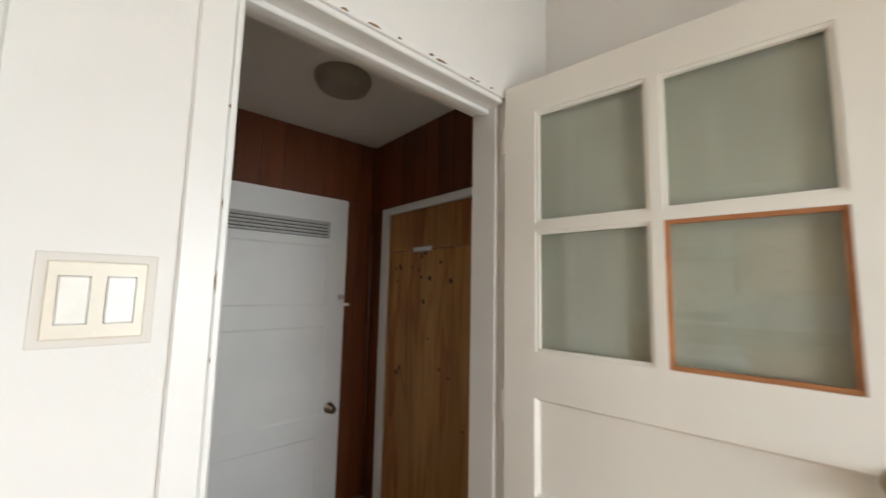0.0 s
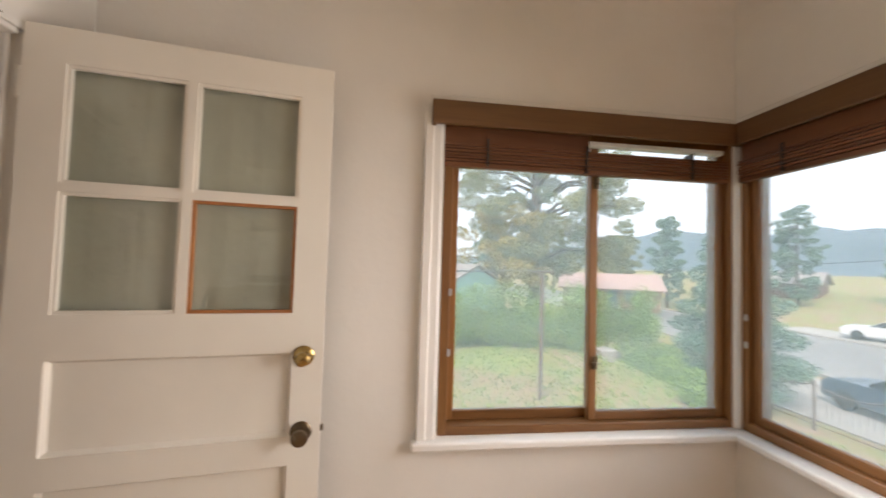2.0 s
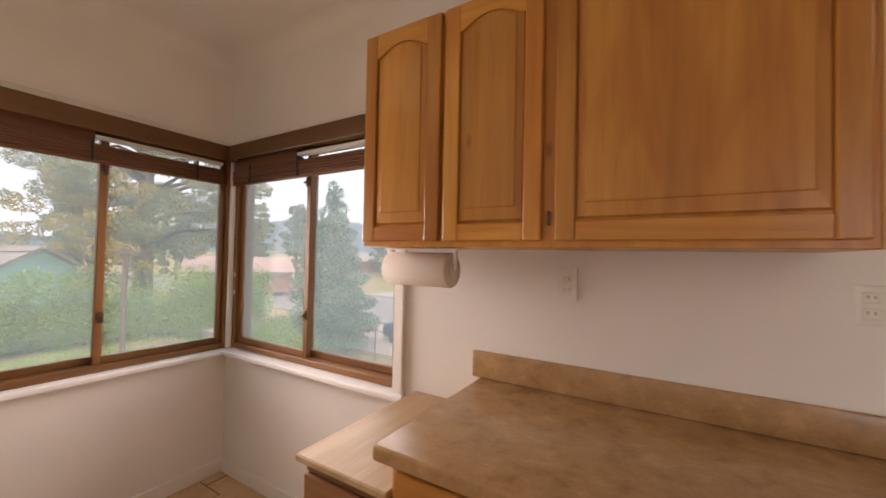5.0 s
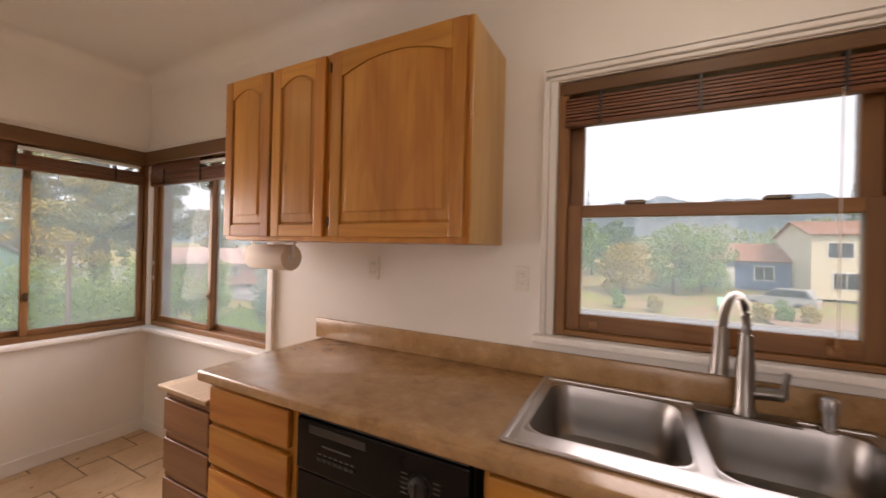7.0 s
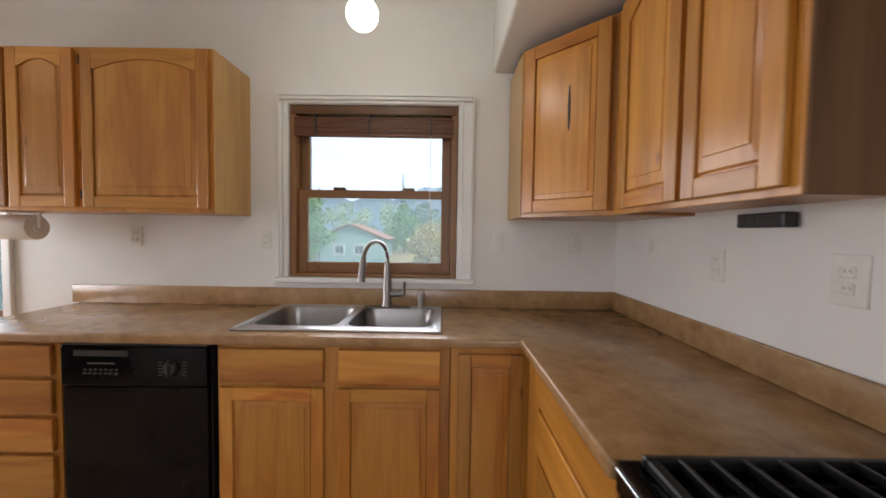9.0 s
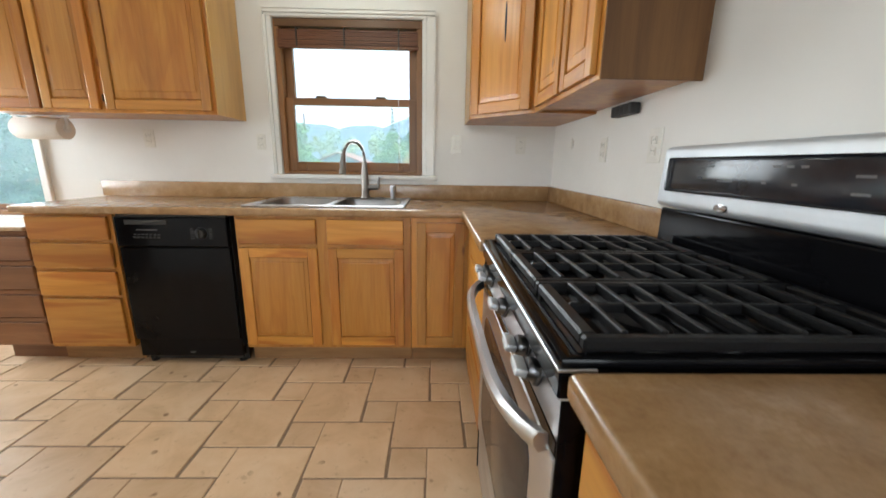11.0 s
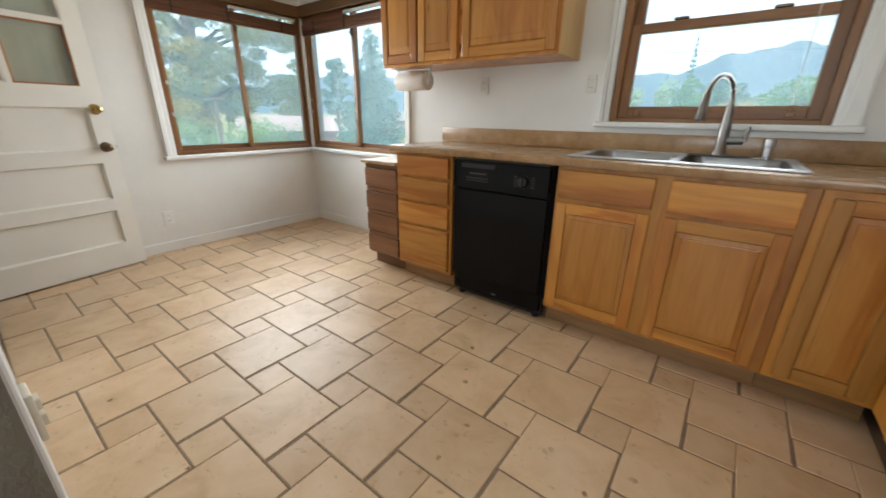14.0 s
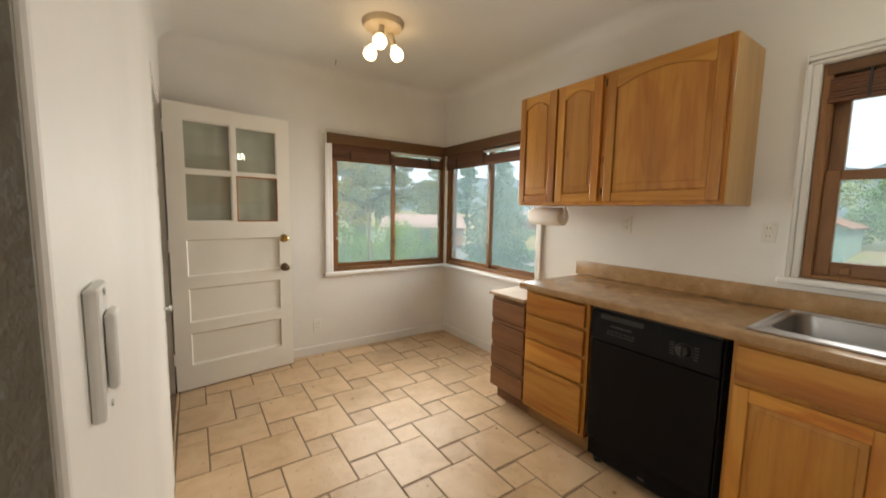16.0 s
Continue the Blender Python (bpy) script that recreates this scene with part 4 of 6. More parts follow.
def drawer_front(parent, x0, z0, w, h, y, mat=None):
    bm = box(x0, x0 + w, y, y + 0.02, z0, z0 + h, 0.005, 2)
    return part("drawer", bm, mat or OAK_X, parent)


def base_cabinet(loc, rz, x0, x1, depth, label, kick=True, z1=0.884, mats=(None, None), name="base_cabinet"):
    """Local x along the front, front at y = 0 facing +y."""
    o = thing(name, loc, label, "cabinet", "base cabinets", rz)
    mz = mats[0] or OAK_Z
    part("body", box(x0 + 0.001, x1 - 0.001, -depth, -0.019, 0.105, z1, 0.001), mz, o)
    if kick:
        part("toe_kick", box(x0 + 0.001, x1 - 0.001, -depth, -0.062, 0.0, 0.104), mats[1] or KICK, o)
    return o


def face_frame(o, xs, zs, holes, mat=None):
    """The frame round drawers and doors: a slab 19 mm thick with openings."""
    part("face_frame", cells(xs, zs, -0.0188, 0.0, holes, (0, 2, 1), 0.0015, 1), mat or OAK_Z, o)


FY = -1.13
# four-drawer unit beside the dishwasher
c1 = base_cabinet((-0.93, FY, 0), 0, -0.23, 0.235, 0.595, "honey wood base cabinet with four plain drawers")
face_frame(c1, [-0.229, 0.234], [0.106, 0.883], [])
for z0, z1 in ((0.742, 0.868), (0.582, 0.722), (0.424, 0.562), (0.128, 0.404)):
    drawer_front(c1, -0.208, z0, 0.425, z1 - z0, 0.0005)
# lower, older drawer unit with a pale top
c0 = base_cabinet((-0.53, FY - 0.012, 0), 0, -0.164, 0.16, 0.583, "low reddish-brown wooden drawer unit with pale wood top", True, 0.785, (DARKWOOD, DARKWOOD), "drawer_unit")
face_frame(c0, [-0.163, 0.159], [0.106, 0.784], [], DARKWOOD)
for i in range(4):
    z0 = 0.122 + i * 0.166
    drawer_front(c0, -0.158, z0, 0.313, 0.132, 0.0005, DARKWOOD)
    part("finger_rail", box(-0.158, 0.155, 0.0005, 0.012, z0 + 0.134, z0 + 0.162, 0.004), DARKWOOD, c0)
part("top", box(-0.166, 0.178, -0.583, 0.035, 0.786, 0.808, 0.004), PALEWOOD, c0, "pale knotty wood top")
# sink cabinet
c2 = base_cabinet((-2.2825, FY, 0), 0, -0.4775, 0.4775, 0.595, "honey wood sink cabinet with two doors and false drawers", True, 0.73)
face_frame(c2, [-0.4765, 0.4765], [0.106, 0.883], [])
for x0, x1 in ((-0.438, -0.021), (0.037, 0.46)):
    drawer_front(c2, x0, 0.728, x1 - x0, 0.138, 0.0005)
    panel_door(c2, x0, 0.13, x1 - x0, 0.576, 0.0005)
# narrow corner cabinet
c3 = base_cabinet((-2.925, FY, 0), 0, -0.165, 0.1645, 0.595, "narrow honey wood corner cabinet with one door")
face_frame(c3, [-0.164, 0.1635], [0.106, 0.883], [])
panel_door(c3, -0.132, 0.13, 0.264, 0.726, 0.0005, mats=(OAKRED_Z, OAKRED_X))
# west run, turned to face +x (local x runs along -y)
FX = -3.09
c4 = base_cabinet((FX, -0.72, 0), -90, -0.411, 0.41, 0.605, "honey wood base cabinet with four plain drawers beside the stove")
part("filler", box(0.23, 0.384, 0.0005, 0.012, 0.12, 0.872, 0.003), OAK_Z, c4)
face_frame(c4, [-0.41, 0.386], [0.106, 0.883], [])
for z0, z1 in ((0.735, 0.868), (0.56, 0.715), (0.36, 0.54), (0.128, 0.34)):
    drawer_front(c4, -0.39, z0, 0.595, z1 - z0, 0.0005)
# cabinet on the near side of the stove
c5 = base_cabinet((FX, 0.96, 0), -90, -0.44, 0.480, 0.605, "honey wood base cabinet with drawers on the stove's near side")
face_frame(c5, [-0.439, 0.479], [0.106, 0.883], [])
for x0, x1 in ((-0.40, 0.01), (0.05, 0.45)):
    drawer_front(c5, x0, 0.735, x1 - x0, 0.133, 0.0005)
    panel_door(c5, x0, 0.13, x1 - x0, 0.58, 0.0005)

# wall cabinets
u1 = thing("wall_cabinet", (-0.98, W + 0.33, 1.425), "honey wood wall cabinet with three arched panel doors", "cabinet", "wall cabinets")
part("body", box(-0.65, 0.65, -0.329, -0.0191, 0, 0.768, 0.002), OAK_Z, u1)
part("face_frame", cells([-0.65, 0.65], [0, 0.768], -0.019, 0.0, [], (0, 2, 1), 0.002, 1), OAK_Z, u1)
part("end_panel", box(-0.657, -0.6505, -0.329, -0.002, 0.0, 0.768, 0.002), PALESIDE, u1, "pale veneered end panel")
for x0, x1 in ((0.323, 0.642), (-0.008, 0.305), (-0.635, -0.045)):
    panel_door(u1, x0, 0.018, x1 - x0, 0.74, 0.0005, 0.034 if x1 - x0 < 0.4 else 0.045)
for z in (0.06, 0.69):
    part("hinge", box(-0.0285, -0.0205, 0.0005, 0.010, z, z + 0.04, 0.002), BRONZE, u1)

u2 = thing("corner_wall_cabinet", (-3.24, -1.24, 1.425), "honey wood corner wall cabinet with slanted panel door", "cabinet", "wall cabinets")
PA, PB, PC, PD = Vector((-3.09, W + 0.001)), Vector((-3.09, -1.395)), Vector((-3.385, -1.075)), Vector((V + 0.001, -1.075))
bm = bmesh.new()
ring = [PA, PB, PC, PD, Vector((V + 0.001, W + 0.001))]
lo = [bm.verts.new((p.x + 3.24, p.y + 1.24, 0)) for p in ring]
hi = [bm.verts.new((p.x + 3.24, p.y + 1.24, 0.768)) for p in ring]
bm.faces.new(lo)
bm.faces.new(hi)
for i in range(5):
    j = (i + 1) % 5
    bm.faces.new((lo[i], lo[j], hi[j], hi[i]))
part("body", bm, OAK_Z, u2)
part("end_panel", box(0.1505, 0.156, W + 1.242, -0.157, 0.0, 0.768, 0.002), PALESIDE, u2, "pale veneered end panel")
dv = PC - PB
slant = pose(PC.x + 3.24, PC.y + 1.24, 0, 0, 0, math.degrees(math.atan2(-dv.y, -dv.x)))
dd = panel_door(u2, 0.02, 0.018, dv.length - 0.04, 0.74, 0.0015, 0.0, 0.055)
dd.matrix_basis = slant
part("dark_knot_streak", turned(lathe([(0.011, 0), (0.004, 0.0006), (0, 0.0007)], 12), Matrix.Translation((0.19, 0.0195, 0.45)) @ Matrix.Diagonal((0.6, 1, 9, 1)) @ pose(0, 0, 0, -90)), SLOT, dd)

u3 = thing("wall_cabinet", (-3.385, -0.69, 1.425), "honey wood wall cabinet with two arched panel doors", "cabinet", "wall cabinets", -90)
part("body", box(-0.372, 0.384, -0.314, -0.0191, 0.012, 0.768, 0.002), OAK_Z, u3)
part("end_panel", box(-0.380, -0.3725, -0.314, 0.0, 0.0, 0.768, 0.001), UNLITWOOD, u3, "end panel with its unlit look painted dark brown")
part("face_frame", cells([-0.372, 0.384], [0, 0.768], -0.019, 0.0, [], (0, 2, 1), 0.002, 1), OAK_Z, u3)
for x0, x1 in ((-0.345, -0.045), (-0.02, 0.325)):
    panel_door(u3, x0, 0.018, x1 - x0, 0.74, 0.0005, 0.034)

hood = thing("range_hood", (-3.45, 0.06, 1.84), "grey metal range hood above the stove", "range hood")
part("shell", box(-0.248, 0.25, -0.365, 0.37, 0.0, 0.14, 0.012, 2), GREYMETAL, hood)
part("lip", box(0.2505, 0.262, -0.365, 0.37, 0.0, 0.04, 0.004), GREYMETAL, hood)
part("filter", box(-0.2, 0.2, -0.3, 0.3, -0.006, -0.0005, 0.002), STEEL_Y, hood)

# ---- worktop with sink cut-out ----
CT0, CT1 = 0.885, 0.925
SX0, SX1, SY0, SY1 = -2.705, -1.845, -1.685, -1.185
wt = thing("worktop", (-2.2, -1.4, CT0), "brown mottled laminate worktop with low backsplash", "worktop")
bm = cells([V + 0.001, -3.04, SX0, SX1, -0.66], [W + 0.001, SY0, SY1, -1.09, -0.306], CT0, CT1, [(SX0, SX1, SY0, SY1), (-3.04, -0.66, -1.09, -0.306)], (0, 1, 2), 0.009, 3)
part("slab", turned(bm, pose(2.2, 1.4, -CT0)), LAMINATE, wt, "", True)
part("backsplash", turned(box(V + 0.022, -0.63, W + 0.001, W + 0.021, CT1 + 0.0005, 1.026, 0.004, 2), pose(2.2, 1.4, -CT0)), LAMINATE, wt, "", True)
part("backsplash", turned(box(V + 0.001, V + 0.0215, W + 0.001, -0.306, CT1 + 0.0005, 1.026, 0.004, 2), pose(2.2, 1.4, -CT0)), LAMINATE, wt, "", True)
wt2 = thing("worktop", (-3.37, 0.95, CT0), "brown mottled laminate worktop beside the stove", "worktop")
part("slab", box(-0.329, 0.315, -0.474, 0.46, 0, 0.04, 0.011, 3), LAMINATE, wt2, "", True)
part("backsplash", box(-0.329, -0.309, -0.474, 0.46, 0.0405, 0.141, 0.004, 2), LAMINATE, wt2, "", True)

# ---- sink ----
sink = thing("sink", (-2.275, -1.435, CT1), "stainless steel double-bowl sink set in the worktop", "sink")


def rounded_rect(cx, cy, hx, hy, r, n=5):
    pts = []
    for sx, sy, a0 in ((1, 1, 0), (-1, 1, 90), (-1, -1, 180), (1, -1, 270)):
        for i in range(n + 1):
            a = radians(a0 + 90 * i / n)
            pts.append((cx + sx * (hx - r) + r * math.cos(a), cy + sy * (hy - r) + r * math.sin(a)))
    return pts


def loft(bm, loops, close_last=True):
    rs = [[bm.verts.new(p) for p in lp] for lp in loops]
    for a, b in zip(rs, rs[1:]):
        for i in range(len(a)):
            j = (i + 1) % len(a)
            bm.faces.new((a[i], a[j], b[j], b[i]))
    if close_last:
        bm.faces.new(rs[-1])
    return rs


HXS, HYS = 0.442, 0.265
bowls = ((-0.212, -0.02, 0.196, 0.21), (0.212, -0.02, 0.196, 0.21))
us = [-HXS, *(v for b in bowls for v in (b[0] - b[2], b[0] + b[2])), HXS]
vs = [-HYS, -0.23, 0.19, HYS]
bm = cells(us, vs, 0.001, 0.006, [(b[0] - b[2], b[0] + b[2], b[1] - b[3], b[1] + b[3]) for b in bowls], (0, 1, 2), 0.0022, 2)
part("rim", bm, STEEL_X, sink, "", True)
part("rolled_edge", cells([-HXS - 0.004, -HXS + 0.012, HXS - 0.012, HXS + 0.004], [-HYS - 0.004, -HYS + 0.012, HYS - 0.012, HYS + 0.004], 0.0005, 0.010, [(-HXS + 0.012, HXS - 0.012, -HYS + 0.012, HYS - 0.012)], (0, 1, 2), 0.003, 2), STEEL_X, sink, "", True)
for cx, cy, hx, hy in bowls:
    bm = bmesh.new()
    loops = []
    for e, z, r in ((0.004, 0.0058, 0.03), (-0.004, 0.004, 0.06), (-0.012, -0.03, 0.07), (-0.018, -0.12, 0.075), (-0.03, -0.155, 0.08), (-0.06, -0.172, 0.08), (-0.13, -0.178, 0.05)):
        loops.append([(x, y, z) for x, y in rounded_rect(cx, cy, hx + e, hy + e, min(r, hx + e - 0.005))])
    loft(bm, loops)
    bowl = part("bowl", bm, SINKSTEEL, sink, "", True)
    part("drain", turned(lathe([(0.042, 0.0), (0.042, 0.003), (0.034, 0.004), (0.03, -0.001), (0, -0.001)], 20), pose(cx, cy + 0.03, -0.177)), CHROME, bowl, "", True)
    bm = bmesh.new()
    # filler web that joins the square cut to the rounded bowl mouth
    a = [(cx + sx * hx, cy + sy * hy) for sx, sy in ((1, 1), (-1, 1), (-1, -1), (1, -1))]
    rr = rounded_rect(cx, cy, hx - 0.004, hy - 0.004, 0.06)
    va = [bm.verts.new((x, y, 0.0045)) for x, y in a]
    vb = [bm.verts.new((x, y, 0.0045)) for x, y in rr]
    n = len(vb) // 4
    for q in range(4):
        for i in range(n - 1):
            bm.faces.new((va[q], vb[q * n + i], vb[q * n + i + 1]))
        bm.faces.new((va[q], vb[q * n + n - 1], vb[((q + 1) * n) % len(vb)], va[(q + 1) % 4]))
    part("web", bm, STEEL_X, bowl)

# faucet
fc = thing("faucet", (-2.42, -1.655, CT1 + 0.0065), "brushed nickel gooseneck kitchen faucet behind the sink", "faucet")
part("deck_plate", box(-0.125, 0.125, -0.028, 0.028, 0, 0.008, 0.004, 2), NICKEL, fc, "", True)
part("body", turned(lathe([(0.03, 0), (0.03, 0.01), (0.024, 0.02), (0.0235, 0.14), (0.019, 0.19), (0.0155, 0.235)], 24), pose(0, 0, 0.0085)), NICKEL, fc, "", True)
sp = [(0, 0, 0.24)] + [(0.045 + 0.045 * math.cos(radians(180 - 10 * i)), 0.094 + 0.094 * math.cos(radians(180 - 10 * i)), 0.272 + 0.092 * math.sin(radians(180 - 10 * i))) for i in range(18)]
part("spout", tube(sp, 0.0115, 12), NICKEL, fc, "", True)
ex, ey, ez = sp[-1]
hd_t = Vector((0.009, 0.02, -0.12))
part("spray_head", tube([Vector((ex, ey, ez)) + hd_t * u for u in (0, 0.15, 0.3, 0.8, 1.0)], 0.0145, 14, 0.0215), NICKEL, fc, "", True)
part("handle_hub", tube([(-0.018, 0, 0.075), (-0.06, 0.0, 0.078), (-0.085, 0.0, 0.078)], 0.0175, 14), NICKEL, fc, "", True)
part("handle", tube([(-0.088, 0, 0.07), (-0.09, 0.002, 0.11), (-0.096, 0.006, 0.145)], 0.0095, 10, 0.007), NICKEL, fc, "", True)
sd = thing("soap_dispenser", (-2.605, -1.655, CT1 + 0.0065), "brushed nickel soap dispenser beside the faucet", "soap dispenser")
part("base", lathe([(0.02, 0), (0.02, 0.006), (0.0155, 0.01), (0.0155, 0.05)], 18), STEEL_Z, sd, "", True)
part("cap", turned(lathe([(0.019, 0.0), (0.021, 0.012), (0.020, 0.036), (0.015, 0.041), (0, 0.042)], 18), pose(0, 0, 0.051)), STEEL_Z, sd, "", True)

# ---- dishwasher ----
dw = thing("dishwasher", (-1.4855, FY, 0), "glossy black built-in dishwasher with a control dial", "dishwasher")
part("tub", box(-0.295, 0.295, -0.56, -0.004, 0.11, 0.875, 0.002), BLACK_MATT, dw)
part("door_panel", box(-0.293, 0.293, -0.0035, 0.026, 0.165, 0.705, 0.004, 2), BLACK, dw)
ctl = part("control_panel", box(-0.295, 0.295, -0.0035, 0.032, 0.71, 0.872, 0.006, 2), BLACK, dw)
part("handle_recess", box(0.02, 0.24, 0.0322, 0.0345, 0.832, 0.856, 0.002), BLACK_MATT, ctl)
part("vent_strip", box(-0.29, 0.29, 0.002, 0.024, 0.8725, 0.884, 0.002), SLOT, dw)
part("kick_panel", box(-0.293, 0.293, -0.03, 0.006, 0.052, 0.162, 0.003), BLACK, dw)
# black sheet added in the recess as the shade under the dishwasher
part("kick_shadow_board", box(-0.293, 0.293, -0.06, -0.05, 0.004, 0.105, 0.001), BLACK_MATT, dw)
part("badge", box(-0.02, 0.012, 0.0063, 0.008, 0.072, 0.083, 0.001), LEGEND, dw, "small pale maker's badge")
for x in (-0.26, 0.26):
    part("foot", turned(lathe([(0.022, 0), (0.022, 0.008), (0.008, 0.012), (0.008, 0.045)], 12), pose(x, -0.05, 0.0)), BLACK_MATT, dw)
for i in range(7):
    part("button", box(0.06 + i * 0.021, 0.077 + i * 0.021, 0.0322, 0.037, 0.758, 0.768, 0.002), BLACK_MATT, ctl)
    part("legend_mark", box(0.062 + i * 0.021, 0.075 + i * 0.021, 0.0321, 0.0327, 0.775, 0.779), LEGEND, ctl)
part("legend_mark", box(0.075, 0.185, 0.0321, 0.0327, 0.80, 0.805), LEGEND, ctl)
part("dial", turned(lathe([(0.029, 0), (0.027, 0.012), (0.022, 0.02), (0, 0.021)], 24), pose(-0.155, 0.0323, 0.786, -90)), BLACK_MATT, ctl, "", True)
part("dial_grip", box(-0.159, -0.151, 0.0535, 0.062, 0.763, 0.809, 0.002), BLACK_MATT, ctl)
part("legend_ring", turned(lathe([(0.0345, 0), (0.0345, 0.0006), (0.0335, 0.0006), (0.0335, 0)], 24), pose(-0.155, 0.0322, 0.786, -90)), LEGEND, ctl)
for i in range(5):
    part("legend_mark", box(-0.215, -0.195, 0.0321, 0.0327, 0.757 + 0.013 * i, 0.760 + 0.013 * i), LEGEND, ctl)
    part("legend_mark", box(-0.118, -0.098, 0.0321, 0.0327, 0.757 + 0.013 * i, 0.760 + 0.013 * i), LEGEND, ctl)

# ---- stove ----
sv = thing("stove", (-3.37, 0.085, 0), "stainless steel and black gas range with five burners", "stove")
SW = 0.379
part("body", box(-0.31, 0.268, -SW, SW, 0.06, 0.892, 0.004), BLACK, sv)
for y in (-0.33, 0.33):
    for x in (-0.27, 0.2):
        part("foot", turned(lathe([(0.02, 0), (0.02, 0.06)], 10), pose(x, y, 0)), BLACK_MATT, sv)
part("bottom_drawer", box(0.290, 0.31, -SW + 0.007, SW - 0.007, 0.07, 0.235, 0.01, 3), STEEL_Y, sv, "", True)
od = part("oven_door", cells([-SW + 0.007, -0.25, 0.22, SW - 0.007], [0.245, 0.37, 0.68, 0.775], 0.298, 0.315, [(-0.25, 0.22, 0.37, 0.68)], (1, 2, 0), 0.006, 2), STEEL_Y, sv, "brushed steel oven door", True)
part("oven_core", box(0.2685, 0.2885, -SW + 0.004, SW - 0.004, 0.07, 0.775, 0.002), BLACK, od, "black door core")
for y in (-SW, SW - 0.0035):
    part("side_cover", box(0.2685, 0.3125, y, y + 0.0035, 0.065, 0.872, 0.001), BLACK, sv, "black side edge")
ow = bmesh.new()
rim = rounded_rect(-0.012, 0.525, 0.285, 0.195, 0.055, 7)
loft(ow, [[(x, y, z) for y, z in rim] for x in (0.289, 0.3158)] + [[(0.3168, -0.012 + (y + 0.012) * 0.992, 0.525 + (z - 0.525) * 0.99) for y, z in rim]])
part("oven_window", ow, OVENGLASS, od, "dark oven glass with rounded corners", True)
part("door_top_band", box(0.2687, 0.312, -SW + 0.006, SW - 0.006, 0.7755, 0.806, 0.004), BLACK, od, "black band above the oven door")
hb = bmesh.new()
rows = []
for i in range(25):
    u = -1 + 2 * i / 24
    y = 0.352 * u
    x = 0.322 + 0.05 * (1 - abs(u) ** 5)
    rows.append([hb.verts.new((x + dx, y, 0.788 + dz)) for dx, dz in ((-0.008, -0.012), (0.006, -0.017), (0.014, -0.006), (0.015, 0.008), (0.008, 0.017), (-0.006, 0.015))])
for a_, b_ in zip(rows, rows[1:]):
    for j in range(6):
        hb.faces.new((a_[j], a_[(j + 1) % 6], b_[(j + 1) % 6], b_[j]))
hb.faces.new(rows[0])
hb.faces.new(rows[-1])
part("handle", hb, STEEL_Y, od, "curved polished steel bar handle", True)
cp = bmesh.new()
prof = [(0.2685, 0.808), (0.311, 0.808), (0.314, 0.812), (0.298, 0.872), (0.2685, 0.873)]
va = [cp.verts.new((x, -SW + 0.004, z)) for x, z in prof]
vb = [cp.verts.new((x, SW - 0.004, z)) for x, z in prof]
cp.faces.new(va)
cp.faces.new(vb)
for i in range(5):
    j = (i + 1) % 5
    cp.faces.new((va[i], va[j], vb[j], vb[i]))
panel_c = part("knob_panel", cp, STEEL_Y, sv, "brushed steel slanted control strip")
for y in (-0.315, -0.235, -0.02, 0.175, 0.255):
    m = pose(0.3065, y, 0.842, 0, 75, 0)
    kn = part("knob", turned(lathe([(0.025, 0), (0.025, 0.004), (0.020, 0.006), (0.019, 0.020), (0.017, 0.023), (0, 0.0235)], 22), m), KNOBSTEEL, panel_c, "grey burner knob base", True)
    part("knob_grip", turned(box(-0.022, 0.022, -0.0075, 0.0075, 0.0238, 0.044, 0.003, 2), m @ pose(0, 0, 0, 0, 0, 86)), STOVESTEEL, kn, "silver grip bar", True)
part("front_band", box(0.2685, 0.318, -SW - 0.006, SW, 0.8735, 0.912, 0.003), BLACK, sv, "glossy black front band")
part("front_trim", box(0.2686, 0.3205, -SW - 0.006, SW, 0.9125, 0.9175, 0.0015), STEEL_Y, sv, "thin bright steel edge")
top = part("cooktop", box(-0.31, 0.304, -SW, SW, 0.893, 0.9120, 0.002), BLACK, sv, "glossy black cooktop")
top.location.x = -0.036
part("cooktop_rim", cells([-0.24, -0.215, 0.288, 0.318], [-SW - 0.006, -SW + 0.022, SW - 0.022, SW], 0.9178, 0.932, [(-0.215, 0.288, -SW + 0.022, SW - 0.022)], (0, 1, 2), 0.005, 2), BLACK, sv, "", True)
part("cooktop_sheet", box(-0.2445, 0.2682, -SW + 0.002, SW - 0.002, 0.9123, 0.9176), BLACK, sv)
gy = [(-0.365, -0.124), (-0.119, 0.119), (0.124, 0.365)]
for y0, y1 in gy:
    g = bmesh.new()
    zt = 0.934
    for y in (y0 + 0.008, y1 - 0.008):
        box(-0.205, 0.285, y - 0.009, y + 0.009, zt, zt + 0.02, 0.004, 1, g)
    for x in (-0.198, 0.272):
        box(x - 0.012, x + 0.012, y0 + 0.016, y1 - 0.016, zt, zt + 0.02, 0.004, 1, g)
    for x in (-0.14, -0.08, -0.02, 0.05, 0.11, 0.17, 0.225):
        box(x - 0.005, x + 0.005, y0 + 0.016, y1 - 0.016, zt + 0.006, zt + 0.023, 0.002, 1, g)
    ym = (y0 + y1) / 2
    box(-0.19, 0.262, ym - 0.005, ym + 0.005, zt + 0.005, zt + 0.022, 0.002, 1, g)
    for x in (-0.198, 0.272):
        for y in (y0 + 0.012, y1 - 0.012):
            box(x - 0.007, x + 0.007, y - 0.007, y + 0.007, 0.9182, zt + 0.003, 0, 1, g)
    part("grate", g, IRON, sv, "black cast-iron pan grate")
